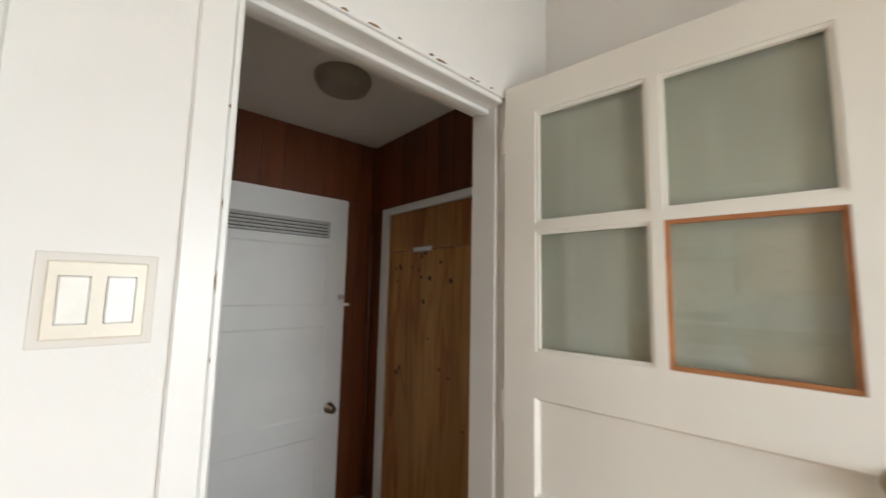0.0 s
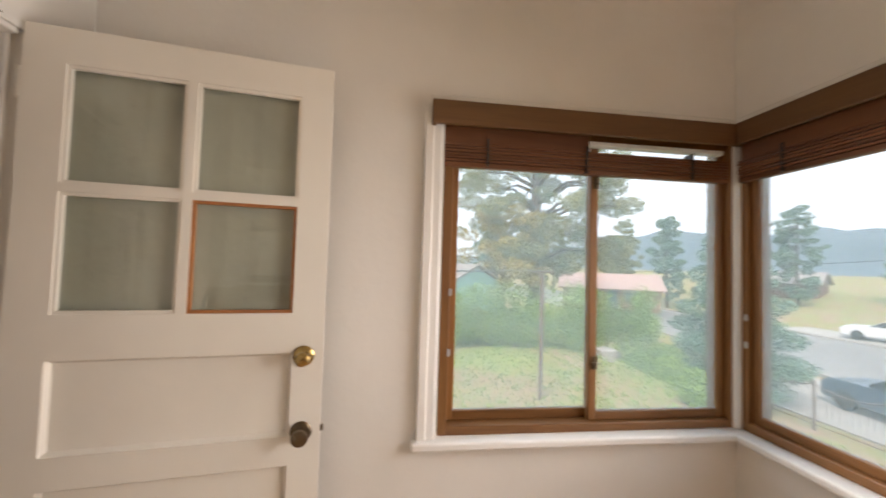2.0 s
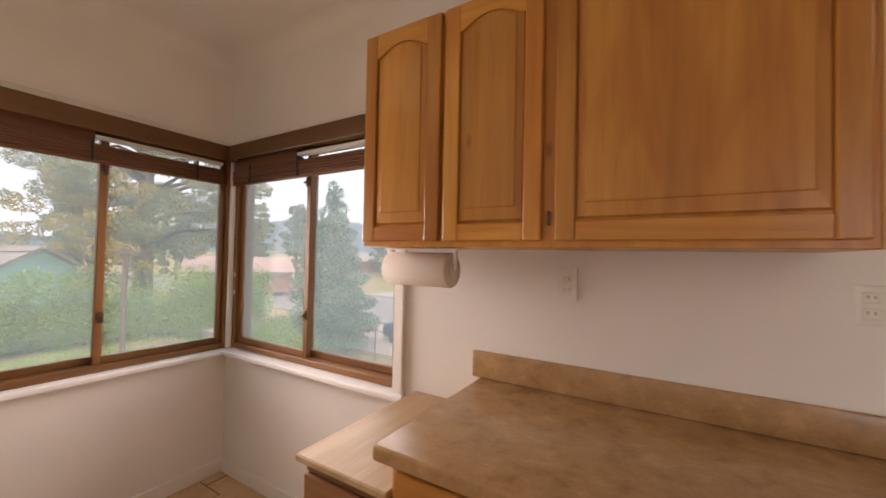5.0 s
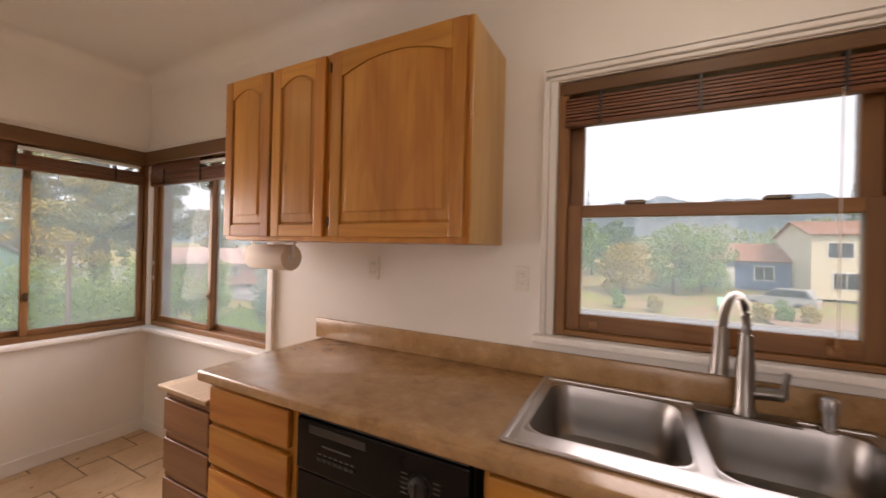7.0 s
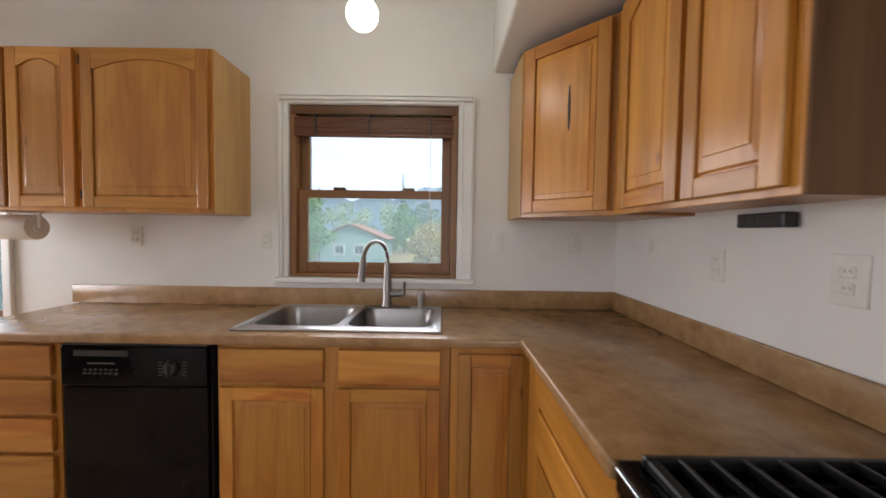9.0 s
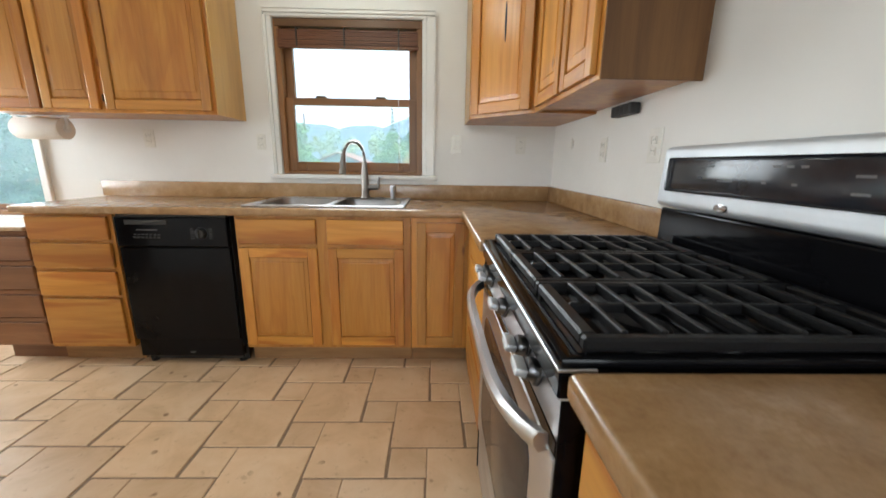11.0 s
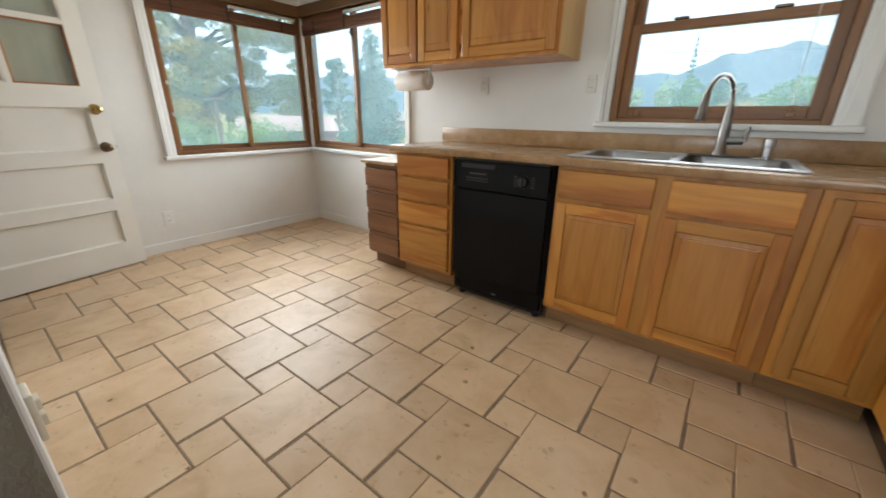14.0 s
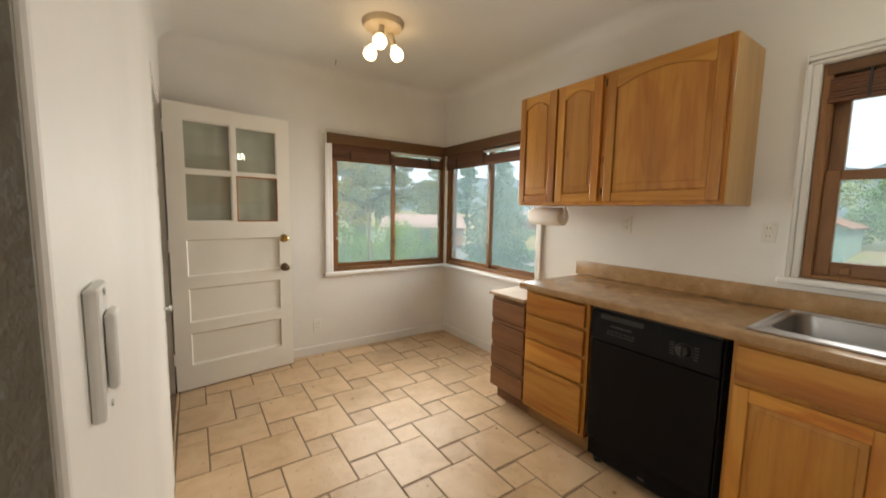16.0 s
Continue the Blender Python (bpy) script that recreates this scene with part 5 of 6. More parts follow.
for x, y, r in ((-0.11, -0.245, 0.04), (0.15, -0.245, 0.045), (-0.11, 0.245, 0.04), (0.15, 0.245, 0.035), (0.02, 0.0, 0.045)):
    b = part("burner", turned(lathe([(r * 1.5, 0), (r * 1.4, 0.004), (r, 0.006), (r, 0.011), (0, 0.012)], 20), pose(x, y, 0.9178)), IRON, sv, "", True)
bg = part("backguard", box(-0.309, -0.2465, -SW, SW, 0.9185, 1.045, 0.006, 2), BLACK, sv)
lean = pose(-0.222, 0, 1.051, 0, -3, 0) @ pose(0.232, 0, -1.0455)
bm = turned(box(-0.306, -0.232, -SW - 0.002, SW + 0.002, 1.0455, 1.225, 0.02, 4), lean)
dp = part("display_panel", bm, STOVESTEEL, sv, "brushed steel backguard with rounded top", True)
part("display_glass", turned(box(-0.2322, -0.2295, -SW + 0.05, SW - 0.05, 1.094, 1.19, 0.010, 3), lean), OVENGLASS, dp, "glossy dark display glass", True)
part("badge", turned(lathe([(0.011, 0), (0.010, 0.003), (0, 0.0035)], 20), lean @ Matrix.Translation((-0.2318, -0.10, 1.066)) @ Matrix.Diagonal((1, 2.0, 1, 1)) @ pose(0, 0, 0, 0, 90, 0)), CHROME, dp, "plain oval maker's badge")
for y, z, w in ((-0.2, 1.16, 0.012), (-0.17, 1.165, 0.02), (-0.2, 1.135, 0.015), (-0.13, 1.13, 0.05), (0.02, 1.165, 0.016), (0.05, 1.165, 0.016), (0.08, 1.165, 0.016), (0.0, 1.13, 0.012), (0.07, 1.13, 0.012), (0.18, 1.15, 0.03), (0.24, 1.15, 0.03), (0.18, 1.12, 0.03)):
    part("legend_mark", turned(box(-0.2294, -0.229, y, y + w, z, z + 0.005), lean), LEGEND, dp)

# ---- fixtures ----
def plate(loc, rz, kind, label, mat=None, w=0.07, h=0.115, group="wall plates"):
    """A wall plate whose front faces local +y."""
    o = thing("switch_plate" if "switch" in kind else "outlet", loc, label, "light switch" if "switch" in kind else "outlet", group, rz)
    mat = mat or PLATE
    part("plate", box(-w / 2, w / 2, 0.0, 0.006, -h / 2, h / 2, 0.0025, 2), mat, o)
    if kind == "outlet":
        for z in (-0.02, 0.02):
            s = part("socket", box(-0.016, 0.016, 0.0062, 0.0085, z - 0.014, z + 0.014, 0.004, 2), mat, o)
            for x in (-0.0065, 0.0065):
                part("slot", box(x - 0.001, x + 0.001, 0.0086, 0.0089, z - 0.003, z + 0.006), SLOT, s)
    elif kind == "switch":
        part("rocker", box(-0.015, 0.015, 0.0062, 0.011, -0.032, 0.032, 0.003, 2), mat, o)
    elif kind == "double switch":
        for x in (-0.026, 0.026):
            part("rocker_frame", box(x - 0.0175, x + 0.0175, 0.0062, 0.0075, -0.0352, 0.0352, 0.001), GREYMETAL, o)
            part("rocker", box(x - 0.0167, x + 0.0167, 0.0076, 0.0105, -0.0344, 0.0344, 0.002), PLATE, o)
    for z in ((-0.048, 0.048) if kind != "outlet" else (0.0,)):
        part("screw", turned(lathe([(0.003, 0), (0.003, 0.001), (0, 0.0012)], 8), pose(0, 0.0061, z, -90)), mat, o)
    return o


plate((-0.985, W, 1.306), 0, "outlet", "white duplex outlet on the sink wall")
plate((-1.722, W, 1.294), 0, "outlet", "white duplex outlet beside the sink window", None, 0.06, 0.1)
plate((-3.03, W, 1.298), 0, "switch", "white rocker switch beside the sink window")
plate((-3.47, W, 1.298), 0, "outlet", "white duplex outlet on the sink wall")
plate((V, -0.945, 1.245), -90, "outlet", "white duplex outlet above the worktop")
plate((V, -0.515, 1.245), -90, "outlet", "white duplex outlet above the worktop", None, 0.085, 0.125)
plate((V, -1.373, 1.298), -90, "switch", "small white wall plate in the corner", None, 0.04, 0.04)
plate((E, -0.29, 0.28), 90, "outlet", "white duplex outlet above the baseboard", WHITEPL)
pt = done("plaster_patch", box(-0.115, 0.022, N - 0.002, N - 0.0003, 1.345, 1.482, 0.001), PLASTERPATCH)
tagged(pt, "rough unpainted plaster patch around the switch", "wall patch")
plate((-0.046, N - 0.0021, 1.413), 180, "double switch", "ivory double rocker switch set in rough plaster", IVORY, 0.112, 0.113)
plate((-1.94, forward(-1.94), 1.252), 181.8, "switch", "white rocker switch near the wall's end", WHITEPL, 0.052, 0.108).scale = (1, 1.6, 1)
plate((-1.427, forward(-1.427), 0.509), 181.8, "outlet", "ivory duplex outlet low on the wall", IVORY).scale = (1, 2.0, 1)
setting("trim_28", box(STEP - 0.05, STEP - 0.001, forward(STEP) - 0.003, forward(STEP), 0, 2.03, 0.001), TRIM, "narrow white painted trim board on the wall's edge")
lt = thing("door_latch", (-0.22, forward(-0.22), 0.90), "small chrome latch knob on the white wall", "latch")
part("stem", turned(lathe([(0.012, 0), (0.012, 0.003), (0.006, 0.005), (0.006, 0.02)], 14), pose(-0.02, 0, 0, 90)), CHROME, lt)
part("knob", turned(lathe([(0.008, 0.02), (0.014, 0.026), (0.014, 0.034), (0, 0.038)], 14), pose(-0.02, 0, 0, 90)), CHROME, lt, "", True)

us_ = thing("under_cabinet_strip", (-3.66, -0.725, 1.362), "black outlet strip mounted under the wall cabinet", "outlet strip")
part("case", box(-0.035, 0.008, -0.085, 0.08, 0.012, 0.055, 0.005, 2), BLACK_MATT, us_)
for i in range(4):
    part("socket", box(0.0085, 0.0105, -0.075 + i * 0.038, -0.05 + i * 0.038, 0.02, 0.044, 0.001), SLOT, us_)

# paper towel roll
pr = thing("paper_towel_holder", (-0.48, -1.55, 1.345), "paper towel roll on a holder under the wall cabinet", "paper towels")
part("roll", turned(lathe([(0.02, -0.14), (0.062, -0.14), (0.064, -0.137), (0.064, 0.137), (0.062, 0.14), (0.02, 0.14)], 36), pose(0.0, 0, 0, 0, 90, 0)), PAPER, pr, "", True)
part("core", turned(lathe([(0.0205, -0.141), (0.0205, 0.141)], 20), pose(0.0, 0, 0, 0, 90, 0)), KICK, pr)
for s in (-1, 1):
    part("bracket", tube([(s * 0.152, 0, 0.0), (s * 0.152, 0, 0.08)], 0.009, 10), WHITEPL, pr)
    part("disc", turned(lathe([(0.024, -0.004), (0.024, 0.004)], 18), pose(s * 0.147, 0, 0, 0, 90, 0)), WHITEPL, pr)
part("mount", box(-0.17, 0.17, -0.012, 0.012, 0.072, 0.0795, 0.003), WHITEPL, pr)

# three-bulb ceiling light
cf = thing("ceiling_light", (0.07, -0.47, TOP), "cream round ceiling light with three lit bare bulbs", "ceiling light")
part("canopy", lathe([(0.14, 0.0), (0.14, -0.012), (0.125, -0.035), (0.05, -0.055), (0, -0.06)], 32), CREAM, cf, "cream enamelled canopy", True)
for bx_, by_ in ((-0.085, 0.06), (0.10, 0.04), (0.02, -0.10)):
    bt = math.degrees(math.atan2(by_, bx_))
    s = part("socket", tube([(0.5 * bx_, 0.5 * by_, -0.045), (0.85 * bx_, 0.85 * by_, -0.12)], 0.02, 14), CREAM, cf)
    part("bulb", turned(lathe([(0.013, 0.0), (0.02, -0.012), (0.042, -0.045), (0.047, -0.068), (0.04, -0.092), (0.02, -0.107), (0, -0.11)], 20), pose(0.84 * bx_, 0.84 * by_, -0.115, 0, 0, bt) @ pose(0, 0, 0, 0, -30, 0)), BULB, s, "lit warm bulb", True)
# globe pendant over the sink
gp = thing("pendant_light", (-2.395, -1.12, TOP), "lit white glass globe hanging above the sink", "pendant light")
part("canopy", lathe([(0.06, 0), (0.06, -0.01), (0.03, -0.03), (0, -0.031)], 24), WHITEPL, gp, "", True)
part("rod", tube([(0, 0, -0.03), (0, 0, -0.36)], 0.008, 10), WHITEPL, gp)
part("globe", turned(lathe([(0.022, 0.066)] + [(0.062 * math.cos(radians(a)), 0.062 * math.sin(radians(a))) for a in range(68, -90, -9)] + [(0, -0.062)], 28), pose(0, 0, -0.423)), GLOBE, gp, "lit milky glass globe", True)
hk = thing("ceiling_hook", (0.879, -0.412, TOP), "small dark metal hook in the ceiling", "hook")
part("hook", tube([(0, 0, 0), (0, 0, -0.025), (0.008, 0, -0.036), (0.014, 0, -0.028)], 0.003, 8), SLOT, hk)

# ---- floor tiles, large and small in a pinwheel ----
def tile_mesh(w, h):
    g = 0.0038
    bm = box(g, w - g, g, h - g, -0.012, 0.0)
    e = [e for e in bm.edges if all(v.co.z > -0.001 for v in e.verts)]
    bmesh.ops.bevel(bm, geom=e, offset=0.0028, segments=1, affect="EDGES")
    me = bpy.data.meshes.new("tile")
    bm.to_mesh(me)
    bm.free()
    me.materials.append(TILE)
    return me


A_, B_ = 0.3167, 0.1555
big_m, small_m = tile_mesh(A_, A_), tile_mesh(B_, B_)
rt = random.Random(2)
areas = ((-3.12, E, W, 0.776), (STEP, E, 0.776, N), (-3.12, END - 0.007, 0.776, 1.9))


def lay(x, y, s, me):
    for x0, x1, y0, y1 in areas:
        a0, a1, b0, b1 = max(x, x0), min(x + s, x1), max(y, y0), min(y + s, y1)
        if a1 - a0 < 0.02 or b1 - b0 < 0.02:
            continue
        whole = a1 - a0 > s - 1e-6 and b1 - b0 > s - 1e-6
        o = new("tile", me if whole else tile_mesh(a1 - a0, b1 - b0))
        o.parent = floor
        o.location = (a0, b0, rt.uniform(-0.0008, 0.0004))
        o.rotation_euler = (rt.uniform(-0.002, 0.002), rt.uniform(-0.002, 0.002), 0)


for i in range(-16, 17):
    for j in range(-16, 17):
        x0 = -1.444 + i * A_ + j * B_
        y0 = 0.0016 + i * B_ - j * A_
        if -3.6 < x0 < 1.2 and -2.1 < y0 < 2.0:
            lay(x0, y0, A_, big_m)
            lay(x0 + B_, y0 + A_, B_, small_m)

# ---- outdoors ----
GRASS = ground_mat("lawn_grass", [(0.36, (0.40, 0.27, 0.18)), (0.47, (0.34, 0.27, 0.13)), (0.58, (0.27, 0.29, 0.08)), (0.75, (0.32, 0.38, 0.10))], 0.5)
ASPHALT = ground_mat("asphalt", [(0.3, (0.24, 0.235, 0.23)), (0.7, (0.32, 0.315, 0.31))], 0.8)
CONCRETE = ground_mat("concrete", [(0.3, (0.38, 0.36, 0.33)), (0.7, (0.48, 0.46, 0.43))], 1.2)
DIRT = ground_mat("red_dirt", [(0.3, (0.33, 0.22, 0.16)), (0.7, (0.42, 0.30, 0.22))], 0.9)
HEDGE = leaves("hedge_leaves", (0.11, 0.20, 0.045), (0.20, 0.33, 0.075), (0.32, 0.45, 0.12))
PINE = leaves("pine_needles", (0.12, 0.20, 0.11), (0.20, 0.28, 0.15), (0.42, 0.32, 0.11))
ELM = leaves("broad_leaves", (0.09, 0.20, 0.06), (0.16, 0.30, 0.09), (0.23, 0.38, 0.12))
SPRUCE = leaves("spruce_needles", (0.08, 0.16, 0.12), (0.12, 0.22, 0.16), (0.18, 0.29, 0.20))
YELLOW = leaves("autumn_leaves", (0.38, 0.27, 0.06), (0.48, 0.35, 0.08), (0.30, 0.29, 0.09))
# leaf colours paled to hold the haze over the far trees
FARWOOD = leaves("far_tree_leaves_hazed", (0.20, 0.29, 0.17), (0.28, 0.37, 0.21), (0.36, 0.43, 0.25))
BARK = ground_mat("bark", [(0.3, (0.10, 0.065, 0.045)), (0.7, (0.20, 0.135, 0.10))], 3.0)
ROOF_R = ground_mat("roof_red", [(0.3, (0.30, 0.14, 0.09)), (0.7, (0.38, 0.19, 0.13))], 1.5)
ROOF_G = ground_mat("roof_grey", [(0.3, (0.30, 0.27, 0.26)), (0.7, (0.40, 0.36, 0.34))], 1.5)
ROOF_P = ground_mat("roof_faded_pink", [(0.3, (0.46, 0.31, 0.28)), (0.7, (0.56, 0.40, 0.36))], 1.5)
TEAL = ground_mat("wall_teal", [(0.3, (0.40, 0.72, 0.69)), (0.7, (0.46, 0.78, 0.75))], 1.0)
GREENW = ground_mat("wall_green", [(0.3, (0.24, 0.36, 0.33)), (0.7, (0.28, 0.41, 0.38))], 1.0)
YELW = ground_mat("wall_yellow", [(0.3, (0.68, 0.63, 0.47)), (0.7, (0.76, 0.70, 0.54))], 1.0)
BLUEW = ground_mat("wall_blue", [(0.3, (0.12, 0.19, 0.36)), (0.7, (0.16, 0.24, 0.42))], 1.0)
BRICKW = ground_mat("wall_brick", [(0.3, (0.27, 0.14, 0.10)), (0.7, (0.35, 0.19, 0.14))], 1.0)
CARBLUE = plain("car_paint_blue_grey", (0.11, 0.17, 0.25), 0.25, 0.3, 0.03, 0)
CARWHITE = plain("car_paint_white", (0.75, 0.76, 0.77), 0.25, 0, 0.03, 0)
CARSILVER = plain("car_paint_silver", (0.52, 0.54, 0.56), 0.28, 0.3, 0.03, 0)
CARGLASS = plain("car_glass", (0.03, 0.035, 0.04), 0.08, 0, 0.05, 0)
TYRE = plain("tyre_rubber", (0.02, 0.02, 0.02), 0.8, 0, 0.1, 0.1)
WIRE = plain("wire_dark", (0.08, 0.08, 0.08), 0.6, 0, 0.1, 0)
RUST = plain("rusty_steel", (0.22, 0.15, 0.12), 0.7, 0.4, 0.15, 0.1)
# bluish base colour carries the ridge's distance haze
MOUNT = ground_mat("mountain_forest_hazed", [(0.3, (0.10, 0.15, 0.18)), (0.7, (0.15, 0.21, 0.25))], 0.02)
MINT = plain("mint_plastic", (0.36, 0.62, 0.52), 0.5, 0, 0.03, 0)
RED = plain("sign_red", (0.55, 0.05, 0.04), 0.5, 0, 0.03, 0)


def height(x, y):
    d = max(0.0, min(1.0, (-y - 4.5) / 8.0))
    d = d * d * (3 - 2 * d)
    z = -0.75 - 2.35 * d
    if y < -33:
        z += min(4.5, (-33 - y) * 0.09)
    if x > 14:
        z -= min(2.0, (x - 14) * 0.05) * (1 - d)
    return z


gb = bmesh.new()
gx = [-900, -200, -60, -40, -30, -24, -18, -12, -8, -4, -2, 0, 2, 4, 6, 8, 10, 13, 16, 20, 26, 34, 44, 60, 200, 900]
gyv = [-900, -200, -90, -60, -44, -36, -33, -31, -19.5, -18.5, -16, -14, -12.5, -11, -9.5, -8, -6.5, -5, -3.5, -2, 0, 4, 8, 14, 24, 60, 200, 900]
vv = [[gb.verts.new((x, y, height(x, y))) for y in gyv] for x in gx]
for i in range(len(gx) - 1):
    for j in range(len(gyv) - 1):
        gb.faces.new((vv[i][j], vv[i + 1][j], vv[i + 1][j + 1], vv[i][j + 1]))
setting("ground", gb, GRASS, "patchy green and bare lawn sloping to the street", True)
setting("road", box(-200, 200, -31.0, -19.5, -3.3, -3.06), ASPHALT, "pale grey asphalt street")
setting("kerb_1", box(-200, 200, -19.48, -19.25, -3.3, -2.95, 0.02), CONCRETE, "low concrete kerb")
setting("kerb_2", box(-200, 200, -31.25, -31.02, -3.3, -2.95, 0.02), CONCRETE, "low concrete kerb")
setting("pavement", box(3.5, 15.5, -18.6, -13.4, -3.3, -3.04), CONCRETE, "concrete parking strip below the yard")
setting("driveway", box(-16.5, -10.2, -46, -31.3, -3.2, -2.9), DIRT, "reddish driveway across the street").rotation_euler = (0, 0, 0)
setting("driveway_far", box(15, 27, -42, -31.3, -3.2, -2.93), CONCRETE, "pale concrete driveway across the street")


def leaf_mesh(name, clumps, count, size, seed, flat=0.45):
    """Many small leaf quads scattered in clumps (x, y, z, radius_xy, radius_z)."""
    r = np.random.RandomState(seed)
    wts = np.array([c[3] * c[3] * c[4] for c in clumps]) ** 0.75
    pick = r.choice(len(clumps), count, p=wts / wts.sum())
    c = np.array(clumps)[pick]
    d = r.normal(size=(count, 3))
    d /= np.linalg.norm(d, axis=1)[:, None]
    rad = r.uniform(0.35, 1.0, count) ** 0.6
    p = c[:, :3] + d * np.stack([c[:, 3], c[:, 3], c[:, 4]], 1) * rad[:, None]
    a = r.normal(size=(count, 3))
    a /= np.linalg.norm(a, axis=1)[:, None]
    b = np.cross(a, r.normal(size=(count, 3)))
    b /= np.linalg.norm(b, axis=1)[:, None]
    s = size * r.uniform(0.5, 1.5, (count, 1))
    a, b = a * s, b * s * flat
    v = np.concatenate([p - a, p + b * 0.7, p + a, p - b * 0.7], 1).reshape(-1, 3)
    me = bpy.data.meshes.new(name)
    me.from_pydata(v.tolist(), [], np.arange(4 * count).reshape(-1, 4).tolist())
    return me


def tree(x, y, h, crown, label, mat, count, size, seed, trunk_r, limbs, z0=None, group=""):
    """crown: clumps relative to the trunk's base. limbs: tips that boughs reach from the trunk."""
    z = height(x, y) - 0.08 if z0 is None else z0
    o = thing("tree", (x, y, z), label, "tree", group)
    bm = tube([(0, 0, 0), (0.05, 0.02, h * 0.3), (-0.04, 0.03, h * 0.65), (0, 0, h)], trunk_r, 10, trunk_r * 0.35)
    for lx, ly, lz, f in limbs:
        q = Vector((0, 0, h * f))
        tip = Vector((lx, ly, lz))
        merge(bm, tube([q, q.lerp(tip, 0.5) + Vector((0, 0, 0.12 * (tip - q).length)), tip], trunk_r * 0.3, 6, 0.02))
    part("trunk", bm, BARK, o, "", True)
    me = leaf_mesh("crown", crown, count, size, seed)
    me.materials.append(mat)
    c = new("crown", me)
    c.parent = o
    return o


def ring_crown(h0, h1, r0, n, seed, squash=0.6, cr=(0.5, 1.0)):
    r = random.Random(seed)
    out = []
    for i in range(n):
        u = (i + 0.5) / n
        a = i * 2.4 + r.uniform(-0.4, 0.4)
        env = math.sin(math.pi * min(0.97, 0.15 + 0.8 * u)) ** 0.7
        d = r0 * env * r.uniform(0.35, 0.95)
        s = r.uniform(*cr)
        out.append((d * math.cos(a), d * math.sin(a), h0 + (h1 - h0) * u + r.uniform(-0.3, 0.3), s, s * squash))
    return out


# big pine behind the hedge
cr = ring_crown(4.2, 17.0, 7.0, 170, 3, 0.6, (0.5, 1.25))
tree(25.5, -10.3, 17.5, cr, "tall pine with reddish trunk and open crown", PINE, 100000, 0.10, 5, 0.55, [(c[0], c[1], c[2], min(0.95, max(0.2, c[2] / 17.5 - 0.05))) for c in cr[::3]])
cr = ring_crown(1.4, 7.2, 3.2, 50, 8, 0.6, (0.4, 0.9))
tree(23.0, -7.2, 4.6, cr, "small tree with yellowing leaves", YELLOW, 9000, 0.10, 6, 0.14, [(c[0], c[1], c[2], 0.4) for c in cr[::2]])
# broad tree over the street
cr = ring_crown(1.8, 8.8, 5.8, 110, 12, 0.6, (0.6, 1.4))
tree(12.6, -33.5, 7.0, cr, "broad leafy green tree beside the street", ELM, 48000, 0.13, 7, 0.34, [(c[0], c[1], c[2], 0.35) for c in cr[::2]])
# dark conifers beside the parked car
cr = [(random.Random(k).uniform(-0.4, 0.4) * (1 - k / 34), 0.6 * math.sin(k * 2.4) * (1 - k / 34), 0.5 + k * 0.25, 2.1 * (1 - k / 32) + 0.15, 0.42) for k in range(30)]
cr = [(1.2 * math.cos(k * 2.4) * (1 - k / 32), 1.2 * math.sin(k * 2.4) * (1 - k / 32), c[2], c[3] * 0.75, c[4]) for k, c in enumerate(cr)]
tree(12.3, -12.9, 7.8, cr, "dense blue-green spruce by the fence", SPRUCE, 45000, 0.07, 9, 0.16, [(c[0], c[1], c[2], c[2] / 8.2) for c in cr[::3]])
for k, (x, y, hh, w) in enumerate(((41, -33, 11, 2.3), (48, -31, 9, 2.2), (36, -45, 11, 2.6), (54, -36, 12, 2.4), (30, -52, 9, 2.6), (60, -27, 11, 3.0), (66, -17, 12, 3.2), (58, -6, 11, 3.5), (25, -58, 8, 2.4), (64, -40, 10, 3.2), (74, -28, 13, 3.4))):
    cr = ring_crown(1.2, hh, w, 60, 40 + k, 0.6, (0.4, 0.85))
    tree(x, y, hh * 0.9, cr, "distant pine beyond the street", PINE if k % 2 else SPRUCE, 7000, 0.18, 60 + k, 0.2, [(c[0], c[1], c[2], 0.5) for c in cr[::8]], None, "distant pines")
# trees across from the sink window
for k, (x, y, hh, w, mt) in enumerate(((-5.5, -42, 6.0, 3.3, ELM), (-1.2, -40, 4.6, 2.6, YELLOW), (-8.0, -44, 5.2, 2.6, ELM), (2.8, -52, 6.0, 3.0, ELM), (0.0, -54, 6.5, 3.0, SPRUCE))):
    cr = ring_crown(0.8, hh, w, 20, 80 + k, 0.7, (0.7, 1.3))
    tree(x, y, hh * 0.8, cr, "leafy garden tree across the street", mt, 9000, 0.125, 90 + k, 0.16, [(c[0], c[1], c[2], 0.35) for c in cr[::3]], None, "garden trees")
for k, (x, y, hh) in enumerate(((14.0, -150, 24.0), (-58.0, -150, 22.0))):
    cr = [(0, 0, 2 + j * hh / 16, 2.3 * (1 - j / 15.5) + 0.15, 0.5) for j in range(15)]
    tree(x, y, hh, cr, "distant tall spruce against the sky", SPRUCE, 1500, 0.32, 120 + k, 0.2, [(0.5, 0, hh * 0.5, 0.4)], None, "distant spruces")
# far woods at the foot of the hills
rw = random.Random(14)
far = [(-75 + 1.5 * i + rw.uniform(-1, 1), -78 - rw.uniform(0, 30), 1.5 + rw.uniform(0.2, 5.5), rw.uniform(1.8, 3.2), rw.uniform(1.4, 2.6)) for i in range(80)]
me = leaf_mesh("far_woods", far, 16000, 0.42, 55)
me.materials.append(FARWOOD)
tagged(new("far_woods", me), "trees at the foot of the hills, haze painted pale", "woods", "", "stuff")
